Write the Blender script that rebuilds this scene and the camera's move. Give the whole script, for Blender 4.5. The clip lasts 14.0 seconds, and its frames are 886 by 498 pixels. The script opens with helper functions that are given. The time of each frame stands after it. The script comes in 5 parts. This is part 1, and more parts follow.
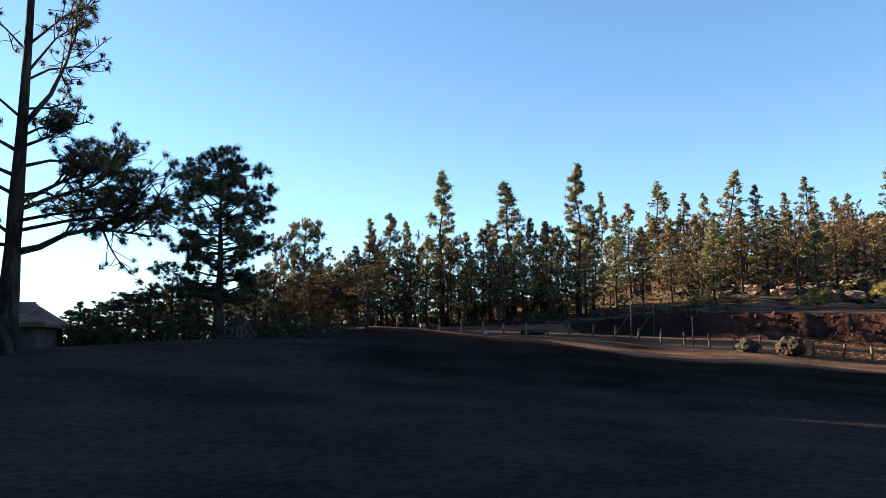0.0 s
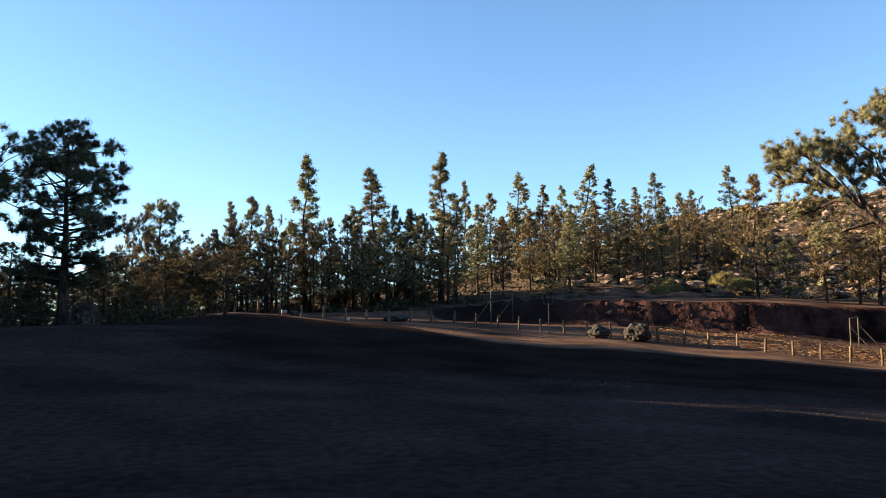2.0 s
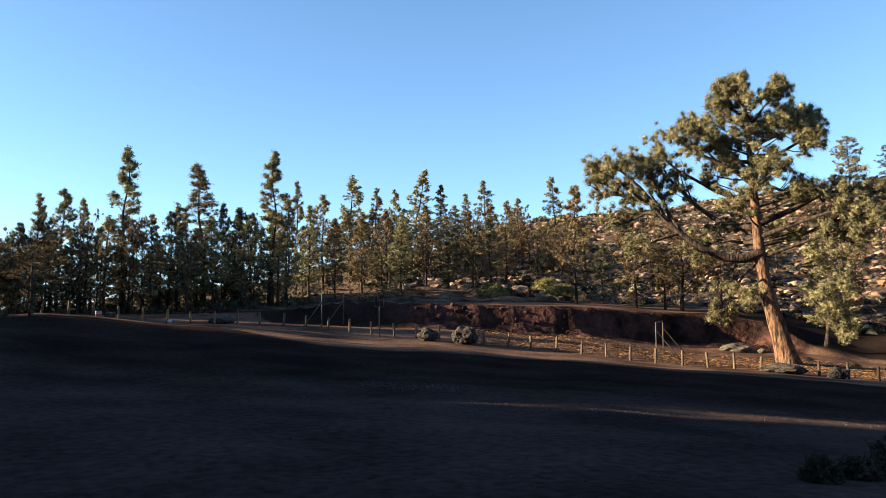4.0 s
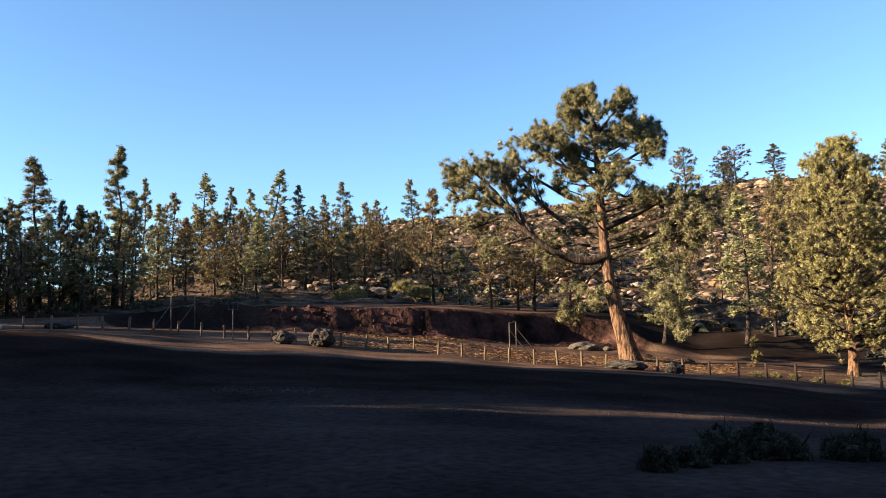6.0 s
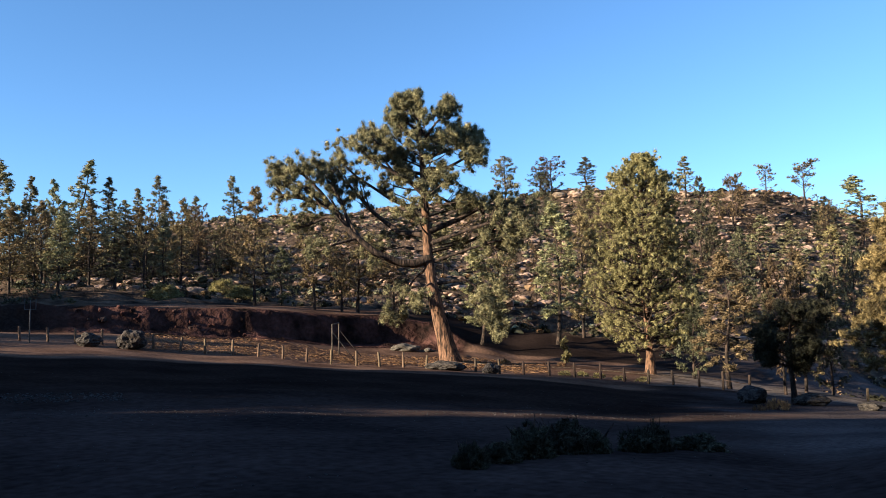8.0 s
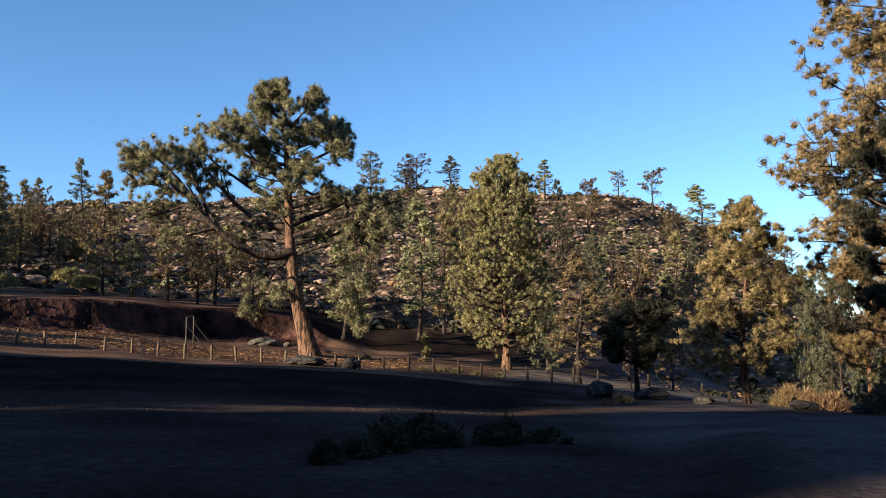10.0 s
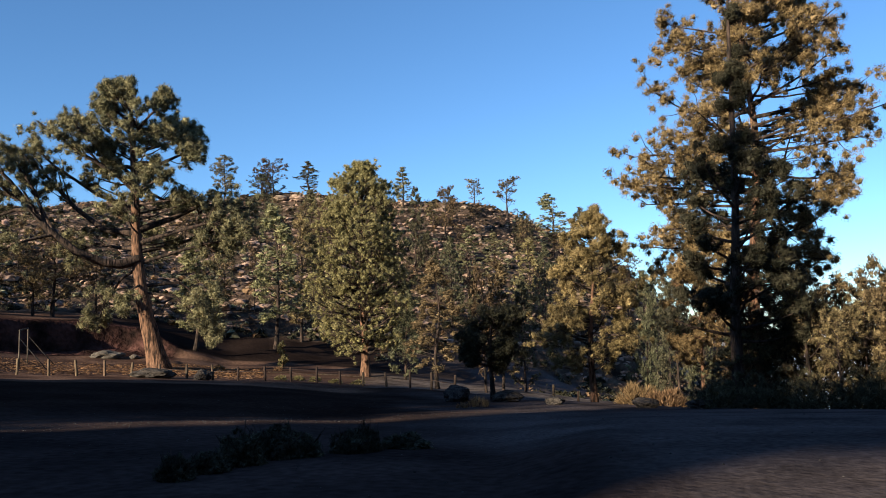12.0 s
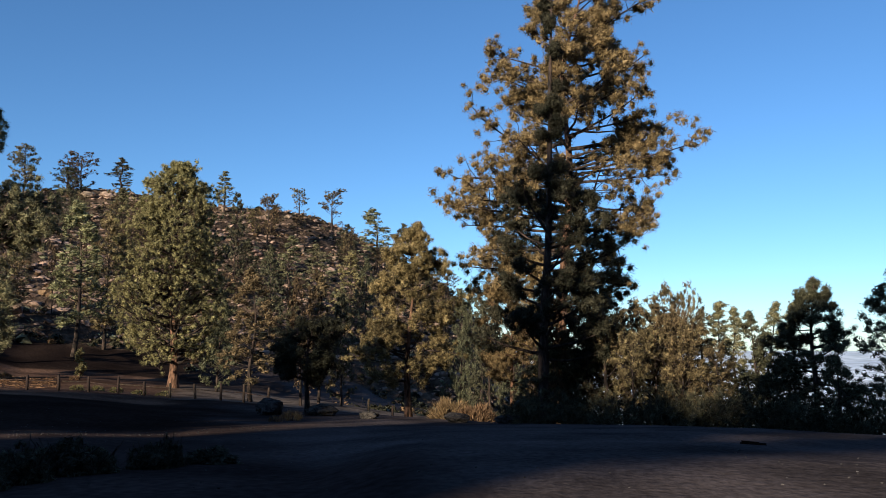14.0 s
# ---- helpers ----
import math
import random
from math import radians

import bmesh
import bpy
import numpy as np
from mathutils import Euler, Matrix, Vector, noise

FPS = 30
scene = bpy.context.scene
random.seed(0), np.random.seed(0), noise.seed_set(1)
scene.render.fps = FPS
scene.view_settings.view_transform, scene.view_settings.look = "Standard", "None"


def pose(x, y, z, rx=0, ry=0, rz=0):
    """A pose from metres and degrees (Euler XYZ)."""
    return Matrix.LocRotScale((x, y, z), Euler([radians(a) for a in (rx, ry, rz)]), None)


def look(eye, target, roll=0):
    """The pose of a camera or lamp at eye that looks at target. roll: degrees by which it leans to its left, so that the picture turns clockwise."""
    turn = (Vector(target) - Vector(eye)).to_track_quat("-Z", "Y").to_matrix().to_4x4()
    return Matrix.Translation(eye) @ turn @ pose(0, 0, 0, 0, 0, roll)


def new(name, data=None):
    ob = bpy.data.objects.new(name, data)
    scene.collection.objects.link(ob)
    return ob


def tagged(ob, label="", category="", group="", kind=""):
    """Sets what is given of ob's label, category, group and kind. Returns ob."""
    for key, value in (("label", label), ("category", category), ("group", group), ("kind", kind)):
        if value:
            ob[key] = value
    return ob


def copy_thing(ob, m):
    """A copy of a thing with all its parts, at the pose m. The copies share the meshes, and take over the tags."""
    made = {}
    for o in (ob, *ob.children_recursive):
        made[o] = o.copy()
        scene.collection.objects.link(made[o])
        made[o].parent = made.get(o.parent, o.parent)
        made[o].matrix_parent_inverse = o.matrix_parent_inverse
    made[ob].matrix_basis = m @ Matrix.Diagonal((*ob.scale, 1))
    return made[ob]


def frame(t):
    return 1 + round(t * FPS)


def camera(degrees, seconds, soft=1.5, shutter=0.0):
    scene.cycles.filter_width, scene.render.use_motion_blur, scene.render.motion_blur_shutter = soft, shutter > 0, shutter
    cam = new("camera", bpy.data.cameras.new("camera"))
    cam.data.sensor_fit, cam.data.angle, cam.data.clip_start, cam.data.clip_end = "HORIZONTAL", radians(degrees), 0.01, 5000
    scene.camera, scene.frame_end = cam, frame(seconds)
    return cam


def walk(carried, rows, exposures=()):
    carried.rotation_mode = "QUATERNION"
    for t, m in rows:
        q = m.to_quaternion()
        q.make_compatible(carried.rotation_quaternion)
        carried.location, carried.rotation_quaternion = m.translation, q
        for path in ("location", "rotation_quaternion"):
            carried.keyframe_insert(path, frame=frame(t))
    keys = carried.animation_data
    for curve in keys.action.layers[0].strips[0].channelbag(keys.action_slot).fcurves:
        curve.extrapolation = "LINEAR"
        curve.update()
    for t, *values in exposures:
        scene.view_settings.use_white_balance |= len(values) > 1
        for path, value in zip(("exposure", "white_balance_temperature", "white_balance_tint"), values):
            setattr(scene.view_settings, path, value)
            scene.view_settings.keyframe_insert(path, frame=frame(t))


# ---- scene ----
# ---------------------------------------------------------------- camera
EYE, ARM = 1.6, 0.15            # eye height; the phone swings this far round the pivot
cam = camera(57.92, 14.0, soft=0.4)
TURNS = [  # seconds, yaw, pitch, roll
    (0.0, -0.30, 6.93, 0.39), (0.5, -2.38, 6.99, 0.31), (1.0, -5.65, 6.53, 0.51),
    (1.5, -8.67, 6.06, 0.50), (2.0, -10.02, 5.90, 0.45), (2.5, -12.33, 5.93, 0.49),
    (3.0, -15.13, 5.99, 0.56), (3.5, -18.82, 5.98, 0.38), (6.0, -32.09, 6.00, 1.11),
    (6.5, -35.19, 6.00, 0.97), (7.0, -37.60, 6.39, 1.05), (7.5, -41.55, 6.15, 0.73),
    (8.0, -44.62, 5.87, 1.13), (10.5, -56.70, 5.21, 0.50), (11.0, -59.12, 4.96, 0.96),
    (11.5, -62.13, 5.10, 1.35), (12.0, -64.47, 5.70, 1.52), (12.5, -67.34, 5.90, 1.33),
    (13.0, -70.50, 6.20, 1.07), (13.5, -73.70, 5.75, 0.34), (14.0, -77.30, 6.51, -0.12),
]
walk(cam, [(t, pose(-ARM * math.sin(radians(yaw)), ARM * math.cos(radians(yaw)), EYE, 90 + pitch, roll, yaw))
           for t, yaw, pitch, roll in TURNS],
     exposures=[(0.0, 2.1, 5850, 4), (6.4, 2.06, 5600, 4), (7.0, 1.83, 5120, 4), (8.0, 1.75, 5070, 4), (10.5, 1.42, 5080, 4), (11.5, 1.33, 5050, 4), (12.5, 1.1, 4980, 4), (13.2, 0.93, 4900, 4), (14.0, 0.84, 4860, 4)])

# ---------------------------------------------------------------- light
SUN_AZ, SUN_EL = -72.0, 14.0    # degrees, clockwise from +y
world = bpy.data.worlds.new("sky")
scene.world = world
world.use_nodes = True
wn = world.node_tree
sky = wn.nodes.new("ShaderNodeTexSky")
sky.sky_type = "NISHITA"
sky.sun_disc = False
sky.sun_elevation, sky.sun_rotation = radians(SUN_EL), radians(SUN_AZ)
sky.altitude, sky.air_density, sky.dust_density, sky.ozone_density = 1800, 1.0, 0.5, 1.8
wn.nodes["Background"].inputs["Strength"].default_value = 0.07
wn.links.new(sky.outputs[0], wn.nodes["Background"].inputs["Color"])
sun_data = bpy.data.lights.new("sun", "SUN")
sun_data.energy, sun_data.angle, sun_data.color = 5.0, radians(0.6), (1.0, 0.74, 0.44)
sun = new("sun", sun_data)
a, e = radians(SUN_AZ), radians(SUN_EL)
sun.matrix_world = look((math.sin(a) * 100, math.cos(a) * 100, 100 * math.tan(e)), (0, 0, 0))


# ---------------------------------------------------------------- materials
def material(name, dark, light, scale=3.0, fine=40.0, rough=0.9, bump=0.3, bump_scale=None, third=None, stretch=(1, 1, 1),
             leaf=0.0, contrast=(0.35, 0.65), vary=0.0, gloss=0.2):
    """Two noises mix the colours; a third noise gives relief. leaf: share of light that passes through."""
    m = bpy.data.materials.new(name)
    m.use_nodes = True
    n, l = m.node_tree.nodes, m.node_tree.links
    n.clear()
    out = n.new("ShaderNodeOutputMaterial")
    co = n.new("ShaderNodeTexCoord")
    mp = n.new("ShaderNodeMapping")
    mp.inputs["Scale"].default_value = stretch
    l.new(co.outputs["Object"], mp.inputs["Vector"])

    def noise_at(s, detail=6.0):
        t = n.new("ShaderNodeTexNoise")
        t.inputs["Scale"].default_value, t.inputs["Detail"].default_value = s, detail
        l.new(mp.outputs[0], t.inputs["Vector"])
        return t.outputs["Fac"]

    def ramp(src, lo, hi, c0, c1):
        r = n.new("ShaderNodeValToRGB")
        r.color_ramp.elements[0].position, r.color_ramp.elements[1].position = lo, hi
        r.color_ramp.elements[0].color, r.color_ramp.elements[1].color = (*c0, 1), (*c1, 1)
        l.new(src, r.inputs[0])
        return r.outputs[0]

    big = ramp(noise_at(scale), *contrast, dark, light)
    small = ramp(noise_at(fine, 8.0), 0.3, 0.7, (0.62, 0.62, 0.62), (1.35, 1.35, 1.35))
    mul = n.new("ShaderNodeMix")
    mul.data_type, mul.blend_type = "RGBA", "MULTIPLY"
    mul.inputs["Factor"].default_value = 1.0
    l.new(big, mul.inputs["A"]), l.new(small, mul.inputs["B"])
    colour = mul.outputs["Result"]
    if third:
        mask = ramp(noise_at(scale * 2.7, 4.0), 0.52, 0.62, (0, 0, 0), (1, 1, 1))
        mix = n.new("ShaderNodeMix")
        mix.data_type = "RGBA"
        l.new(mask, mix.inputs["Factor"]), l.new(colour, mix.inputs["A"])
        mix.inputs["B"].default_value = (*third, 1)
        colour = mix.outputs["Result"]
    if vary:
        info = n.new("ShaderNodeObjectInfo")
        hsv = n.new("ShaderNodeHueSaturation")
        for key, lo, hi in (("Hue", 0.5 - 0.03 * vary, 0.5 + 0.015 * vary), ("Value", 1 - 0.3 * vary, 1 + 0.3 * vary)):
            mr = n.new("ShaderNodeMapRange")
            mr.inputs["To Min"].default_value, mr.inputs["To Max"].default_value = lo, hi
            l.new(info.outputs["Random"], mr.inputs["Value"]), l.new(mr.outputs[0], hsv.inputs[key])
        l.new(colour, hsv.inputs["Color"])
        colour = hsv.outputs[0]
    if leaf:   # each blade a little lighter or darker than the next
        geo = n.new("ShaderNodeNewGeometry")
        mr = n.new("ShaderNodeMapRange")
        mr.inputs["To Min"].default_value, mr.inputs["To Max"].default_value = 0.45, 1.55
        l.new(geo.outputs["Random Per Island"], mr.inputs["Value"])
        hsv = n.new("ShaderNodeHueSaturation")
        l.new(mr.outputs[0], hsv.inputs["Value"]), l.new(colour, hsv.inputs["Color"])
        colour = hsv.outputs[0]
    p = n.new("ShaderNodeBsdfPrincipled")
    p.inputs["Roughness"].default_value = rough
    p.inputs["Specular IOR Level"].default_value = gloss if not leaf else 0.04
    l.new(colour, p.inputs["Base Color"])
    if bump:
        b = n.new("ShaderNodeBump")
        b.inputs["Strength"].default_value, b.inputs["Distance"].default_value = bump, 0.08
        l.new(noise_at(bump_scale or fine * 0.5, 8.0), b.inputs["Height"])
        l.new(b.outputs[0], p.inputs["Normal"])
    if leaf:
        t = n.new("ShaderNodeBsdfTranslucent")
        l.new(colour, t.inputs["Color"])
        mixs = n.new("ShaderNodeMixShader")
        mixs.inputs[0].default_value = leaf
        l.new(p.outputs[0], mixs.inputs[1]), l.new(t.outputs[0], mixs.inputs[2])
        l.new(mixs.outputs[0], out.inputs[0])
    else:
        l.new(p.outputs[0], out.inputs[0])
    return m


SOILS = {}   # name: darker and lighter colour, size of the patches and of the grain
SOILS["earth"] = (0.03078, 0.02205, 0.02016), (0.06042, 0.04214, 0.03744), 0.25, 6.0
# the earth's colour lowered, to deepen the shade before the field
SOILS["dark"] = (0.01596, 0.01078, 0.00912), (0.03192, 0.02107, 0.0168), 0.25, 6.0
SOILS["track"] = (0.0513, 0.04018, 0.03744), (0.1094, 0.08428, 0.07776), 0.35, 9.0
SOILS["grey"] = (0.085, 0.064, 0.052), (0.205, 0.156, 0.124), 0.6, 3.5
SOILS["hill"] = (0.022, 0.017, 0.014), (0.14, 0.094, 0.064), 0.45, 2.2
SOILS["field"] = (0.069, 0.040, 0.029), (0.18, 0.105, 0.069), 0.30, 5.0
SOILS["bank"] = (0.012, 0.0085, 0.0075), (0.085, 0.042, 0.034), 0.55, 3.0


def ground_material():
    """Soils that run into one another, partly tinted for shade and the lit streak; the mesh says how much of each there
    is.
    """
    m = bpy.data.materials.new("volcanic_ground")
    m.use_nodes = True
    n, l = m.node_tree.nodes, m.node_tree.links
    p, co = n["Principled BSDF"], n.new("ShaderNodeTexCoord")
    p.inputs["Roughness"].default_value, p.inputs["Specular IOR Level"].default_value = 0.95, 0.0

    def noise_at(scale, detail=7.0):
        t = n.new("ShaderNodeTexNoise")
        t.inputs["Scale"].default_value, t.inputs["Detail"].default_value = scale, detail
        l.new(co.outputs["Object"], t.inputs["Vector"])
        return t.outputs["Fac"]

    def ramp(src, lo, hi, c0, c1):
        r = n.new("ShaderNodeValToRGB")
        r.color_ramp.elements[0].position, r.color_ramp.elements[1].position = lo, hi
        r.color_ramp.elements[0].color, r.color_ramp.elements[1].color = (*c0, 1), (*c1, 1)
        l.new(src, r.inputs[0])
        return r.outputs[0]

    def blend(a, b, fac, kind="MIX"):
        x = n.new("ShaderNodeMix")
        x.data_type, x.blend_type = "RGBA", kind
        l.new(a, x.inputs["A"]), l.new(b, x.inputs["B"])
        if fac is None:
            x.inputs["Factor"].default_value = 1.0
        else:
            l.new(fac, x.inputs["Factor"])
        return x.outputs["Result"]

    def maths(kind, a, b):
        x = n.new("ShaderNodeMath")
        x.operation = kind
        for i, v in enumerate((a, b)):
            if isinstance(v, float):
                x.inputs[i].default_value = v
            else:
                l.new(v, x.inputs[i])
        return x.outputs[0]

    fray, colour, rugged = noise_at(0.9), None, []
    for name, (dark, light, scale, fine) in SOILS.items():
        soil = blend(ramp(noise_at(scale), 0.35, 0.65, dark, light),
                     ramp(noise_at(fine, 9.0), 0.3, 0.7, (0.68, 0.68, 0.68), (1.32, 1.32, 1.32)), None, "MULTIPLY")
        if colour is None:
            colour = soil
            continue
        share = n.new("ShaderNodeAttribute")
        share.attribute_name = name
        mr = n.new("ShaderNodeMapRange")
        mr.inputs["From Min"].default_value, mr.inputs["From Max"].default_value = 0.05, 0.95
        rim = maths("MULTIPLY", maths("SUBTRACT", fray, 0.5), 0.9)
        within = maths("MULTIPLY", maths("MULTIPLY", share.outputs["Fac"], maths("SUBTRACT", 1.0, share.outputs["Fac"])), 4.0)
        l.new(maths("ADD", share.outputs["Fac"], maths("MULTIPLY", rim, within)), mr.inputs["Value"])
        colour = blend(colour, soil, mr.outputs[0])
        if name in ("hill", "bank"):
            rugged.append(mr.outputs[0])
    l.new(colour, p.inputs["Base Color"])
    coarse, fine = n.new("ShaderNodeBump"), n.new("ShaderNodeBump")
    coarse.inputs["Distance"].default_value, fine.inputs["Distance"].default_value, fine.inputs["Strength"].default_value = 0.25, 0.06, 0.35
    l.new(noise_at(2.2, 9.0), coarse.inputs["Height"]), l.new(noise_at(9.0, 9.0), fine.inputs["Height"])
    l.new(maths("ADD", 0.12, maths("MAXIMUM", *rugged)), coarse.inputs["Strength"])
    l.new(coarse.outputs[0], fine.inputs["Normal"]), l.new(fine.outputs[0], p.inputs["Normal"])
    return m


M_GROUND = ground_material()
M_PEBBLE = material("lava_pebbles", (0.04, 0.036, 0.034), (0.095, 0.083, 0.078), 0.3, 8.0, 0.95, 0.4, 11.0, gloss=0.0)
M_BANK = material("red_volcanic_bank", (0.014, 0.008, 0.007), (0.095, 0.046, 0.038), 0.55, 3.0, 0.95, 1.0, 2.5, third=(0.055, 0.043, 0.038), gloss=0.0)
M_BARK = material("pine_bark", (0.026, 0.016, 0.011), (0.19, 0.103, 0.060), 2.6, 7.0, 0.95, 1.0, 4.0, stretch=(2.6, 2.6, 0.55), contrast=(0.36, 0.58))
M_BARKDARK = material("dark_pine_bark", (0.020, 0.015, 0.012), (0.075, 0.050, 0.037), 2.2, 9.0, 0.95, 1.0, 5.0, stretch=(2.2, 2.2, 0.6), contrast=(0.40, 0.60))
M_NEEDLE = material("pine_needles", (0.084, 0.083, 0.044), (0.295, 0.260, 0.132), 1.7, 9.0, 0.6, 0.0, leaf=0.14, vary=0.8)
M_OCHRE = material("ochre_pine_needles", (0.092, 0.075, 0.037), (0.285, 0.218, 0.103), 1.7, 9.0, 0.6, 0.0, leaf=0.14, vary=0.8)
M_RUSSET = material("russet_pine_needles", (0.070, 0.054, 0.028), (0.195, 0.142, 0.070), 1.7, 9.0, 0.6, 0.0, leaf=0.14, vary=0.8)
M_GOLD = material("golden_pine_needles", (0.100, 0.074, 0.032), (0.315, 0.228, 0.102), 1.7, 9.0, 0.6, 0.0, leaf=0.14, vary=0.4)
M_LIGHTLEAF = material("yellow_green_needles", (0.150, 0.133, 0.056), (0.335, 0.288, 0.125), 1.7, 9.0, 0.6, 0.0, leaf=0.16, vary=0.3)
M_SHRUB = material("dark_shrub_leaves", (0.045, 0.042, 0.028), (0.125, 0.112, 0.072), 1.7, 9.0, 0.6, 0.0, leaf=0.15, vary=0.5)
# darker copy of pine_needles: these trees' backlight and shade put into the colour
M_SHADENEEDLE = material("shaded_pine_needles", (0.052, 0.051, 0.030), (0.145, 0.133, 0.074), 1.7, 9.0, 0.6, 0.0, leaf=0.2, vary=0.6)
# heath of the hill, and two pines whose shade is put into the colour
M_HEATHSHADE = material("heath_and_shaded_pine", (0.022, 0.023, 0.015), (0.075, 0.068, 0.040), 1.7, 9.0, 0.6, 0.0, leaf=0.15, vary=0.5)
M_SCRUB = material("grey_green_scrub", (0.10, 0.095, 0.06), (0.27, 0.25, 0.15), 0.3, 4.0, 0.8, 0.0, leaf=0.25, vary=0.8)
M_DRY = material("dry_straw_scrub", (0.14, 0.09, 0.045), (0.30, 0.20, 0.10), 1.0, 6.0, 0.8, 0.0, leaf=0.25, vary=0.5)
M_TWIG = material("grey_dry_twigs", (0.06, 0.048, 0.04), (0.16, 0.13, 0.105), 1.0, 6.0, 0.8, 0.0, leaf=0.1)
M_LITTER = material("fallen_needles", (0.14, 0.075, 0.038), (0.36, 0.20, 0.095), 0.8, 6.0, 0.8, 0.0, leaf=0.05)
M_BROOM = material("yellow_green_broom", (0.18, 0.155, 0.06), (0.31, 0.255, 0.11), 0.8, 6.0, 0.8, 0.0, leaf=0.25)
M_ROCK = material("grey_lava_rock", (0.014, 0.011, 0.010), (0.075, 0.060, 0.049), 2.5, 9.0, 0.95, 1.0, 5.0, third=(0.085, 0.072, 0.060), vary=0.5)
M_HILLROCK = material("ochre_hill_rock", (0.12, 0.082, 0.060), (0.40, 0.275, 0.19), 0.6, 3.0, 0.95, 1.0, 2.5, vary=0.8)
M_PALEEARTH = material("pale_stony_earth", (0.07, 0.058, 0.047), (0.17, 0.14, 0.11), 1.5, 6.0, 0.95, 1.0, 5.0)
M_WOOD = material("weathered_fence_wood", (0.085, 0.056, 0.034), (0.22, 0.15, 0.088), 3.0, 14.0, 0.85, 0.4, 20.0, stretch=(3, 3, 0.5), vary=0.7)
# the fence wood again, darkened for the shade on right-hand posts and rails
M_SHADEWOOD = material("shaded_weathered_wood", (0.035, 0.024, 0.017), (0.11, 0.075, 0.05), 3.0, 14.0, 0.85, 0.4, 20.0, stretch=(3, 3, 0.5), vary=0.7)
M_GREYWOOD = material("grey_goal_wood", (0.05, 0.039, 0.03), (0.13, 0.10, 0.075), 3.0, 14.0, 0.85, 0.4, 20.0, stretch=(3, 3, 0.5))
M_PAINT = material("chipped_white_paint", (0.30, 0.28, 0.25), (0.50, 0.48, 0.45), 3.0, 20.0, 0.6, 0.1)
M_METAL = material("dull_grey_metal", (0.05, 0.048, 0.046), (0.11, 0.105, 0.10), 4.0, 30.0, 0.5, 0.1)
M_ROOF = material("brown_roof_tiles", (0.10, 0.06, 0.045), (0.21, 0.125, 0.09), 1.5, 12.0, 0.9, 0.5, 10.0)
M_WALL = material("rough_plaster_wall", (0.06, 0.052, 0.048), (0.11, 0.096, 0.088), 1.0, 12.0, 0.9, 0.3)
M_CLOUD = material("sea_of_clouds", (0.62, 0.64, 0.68), (0.88, 0.88, 0.88), 0.004, 0.02, 1.0, 0.0)
M_RED = material("faded_red_paint", (0.35, 0.06, 0.04), (0.50, 0.12, 0.08), 4.0, 20.0, 0.6, 0.1)
M_IRON = material("rusty_black_iron", (0.006, 0.0055, 0.005), (0.014, 0.012, 0.011), 6.0, 30.0, 0.95, 0.3, gloss=0.0)


# ---------------------------------------------------------------- mesh helpers
def mesh_from(name, verts, faces, mat, smooth=False):
    me = bpy.data.meshes.new(name)
    me.from_pydata(verts, [], faces)
    for m in (mat if isinstance(mat, (list, tuple)) else [mat]):
        me.materials.append(m)
    if smooth:
        me.polygons.foreach_set("use_smooth", [True] * len(me.polygons))
    me.update()
    return me


def part(name, data, parent, label="", at=None):
    """Links a mesh as one part under a thing."""
    ob = new(name, data)
    ob.parent = parent
    if at is not None:
        ob.matrix_basis = at
    return tagged(ob, label) if label else ob


class Soup:
    """Collects vertices and faces of one mesh."""

    def __init__(self):
        self.v, self.f, self.n = [], [], 0

    def add(self, v, f):
        self.v.append(np.asarray(v, dtype=float))
        self.f += [tuple(i + self.n for i in q) for q in f]
        self.n += len(v)

    def tube(self, pts, radii, sides=6, cap=True):
        pts = np.asarray(pts, dtype=float)
        n = len(pts)
        d = np.gradient(pts, axis=0)
        d /= np.linalg.norm(d, axis=1)[:, None] + 1e-9
        ref = np.array([0.31, 0.95, 0.05]) if abs(d[0][2]) > 0.7 else np.array([0.05, 0.1, 1.0])
        u = np.cross(d, ref)
        u /= np.linalg.norm(u, axis=1)[:, None] + 1e-9
        w = np.cross(d, u)
        ang = np.arange(sides) * 2 * math.pi / sides
        r = np.asarray(radii, dtype=float)[:, None, None]
        ring = pts[:, None, :] + r * (np.cos(ang)[None, :, None] * u[:, None, :] + np.sin(ang)[None, :, None] * w[:, None, :])
        f = [(i * sides + j, i * sides + (j + 1) % sides, (i + 1) * sides + (j + 1) % sides, (i + 1) * sides + j)
             for i in range(n - 1) for j in range(sides)]
        if cap:
            f += [tuple(range(sides))[::-1], tuple((n - 1) * sides + j for j in range(sides))]
        self.add(ring.reshape(-1, 3), f)

    def box(self, size, m):
        x, y, z = (s / 2 for s in size)
        v = [m @ Vector(p) for p in ((-x, -y, -z), (x, -y, -z), (x, y, -z), (-x, y, -z), (-x, -y, z), (x, -y, z), (x, y, z), (-x, y, z))]
        self.add([tuple(p) for p in v], [(0, 3, 2, 1), (4, 5, 6, 7), (0, 1, 5, 4), (1, 2, 6, 5), (2, 3, 7, 6), (3, 0, 4, 7)])

    def mesh(self, name, mat, smooth=False):
        return mesh_from(name, np.concatenate(self.v).tolist() if self.v else [], self.f, mat, smooth)


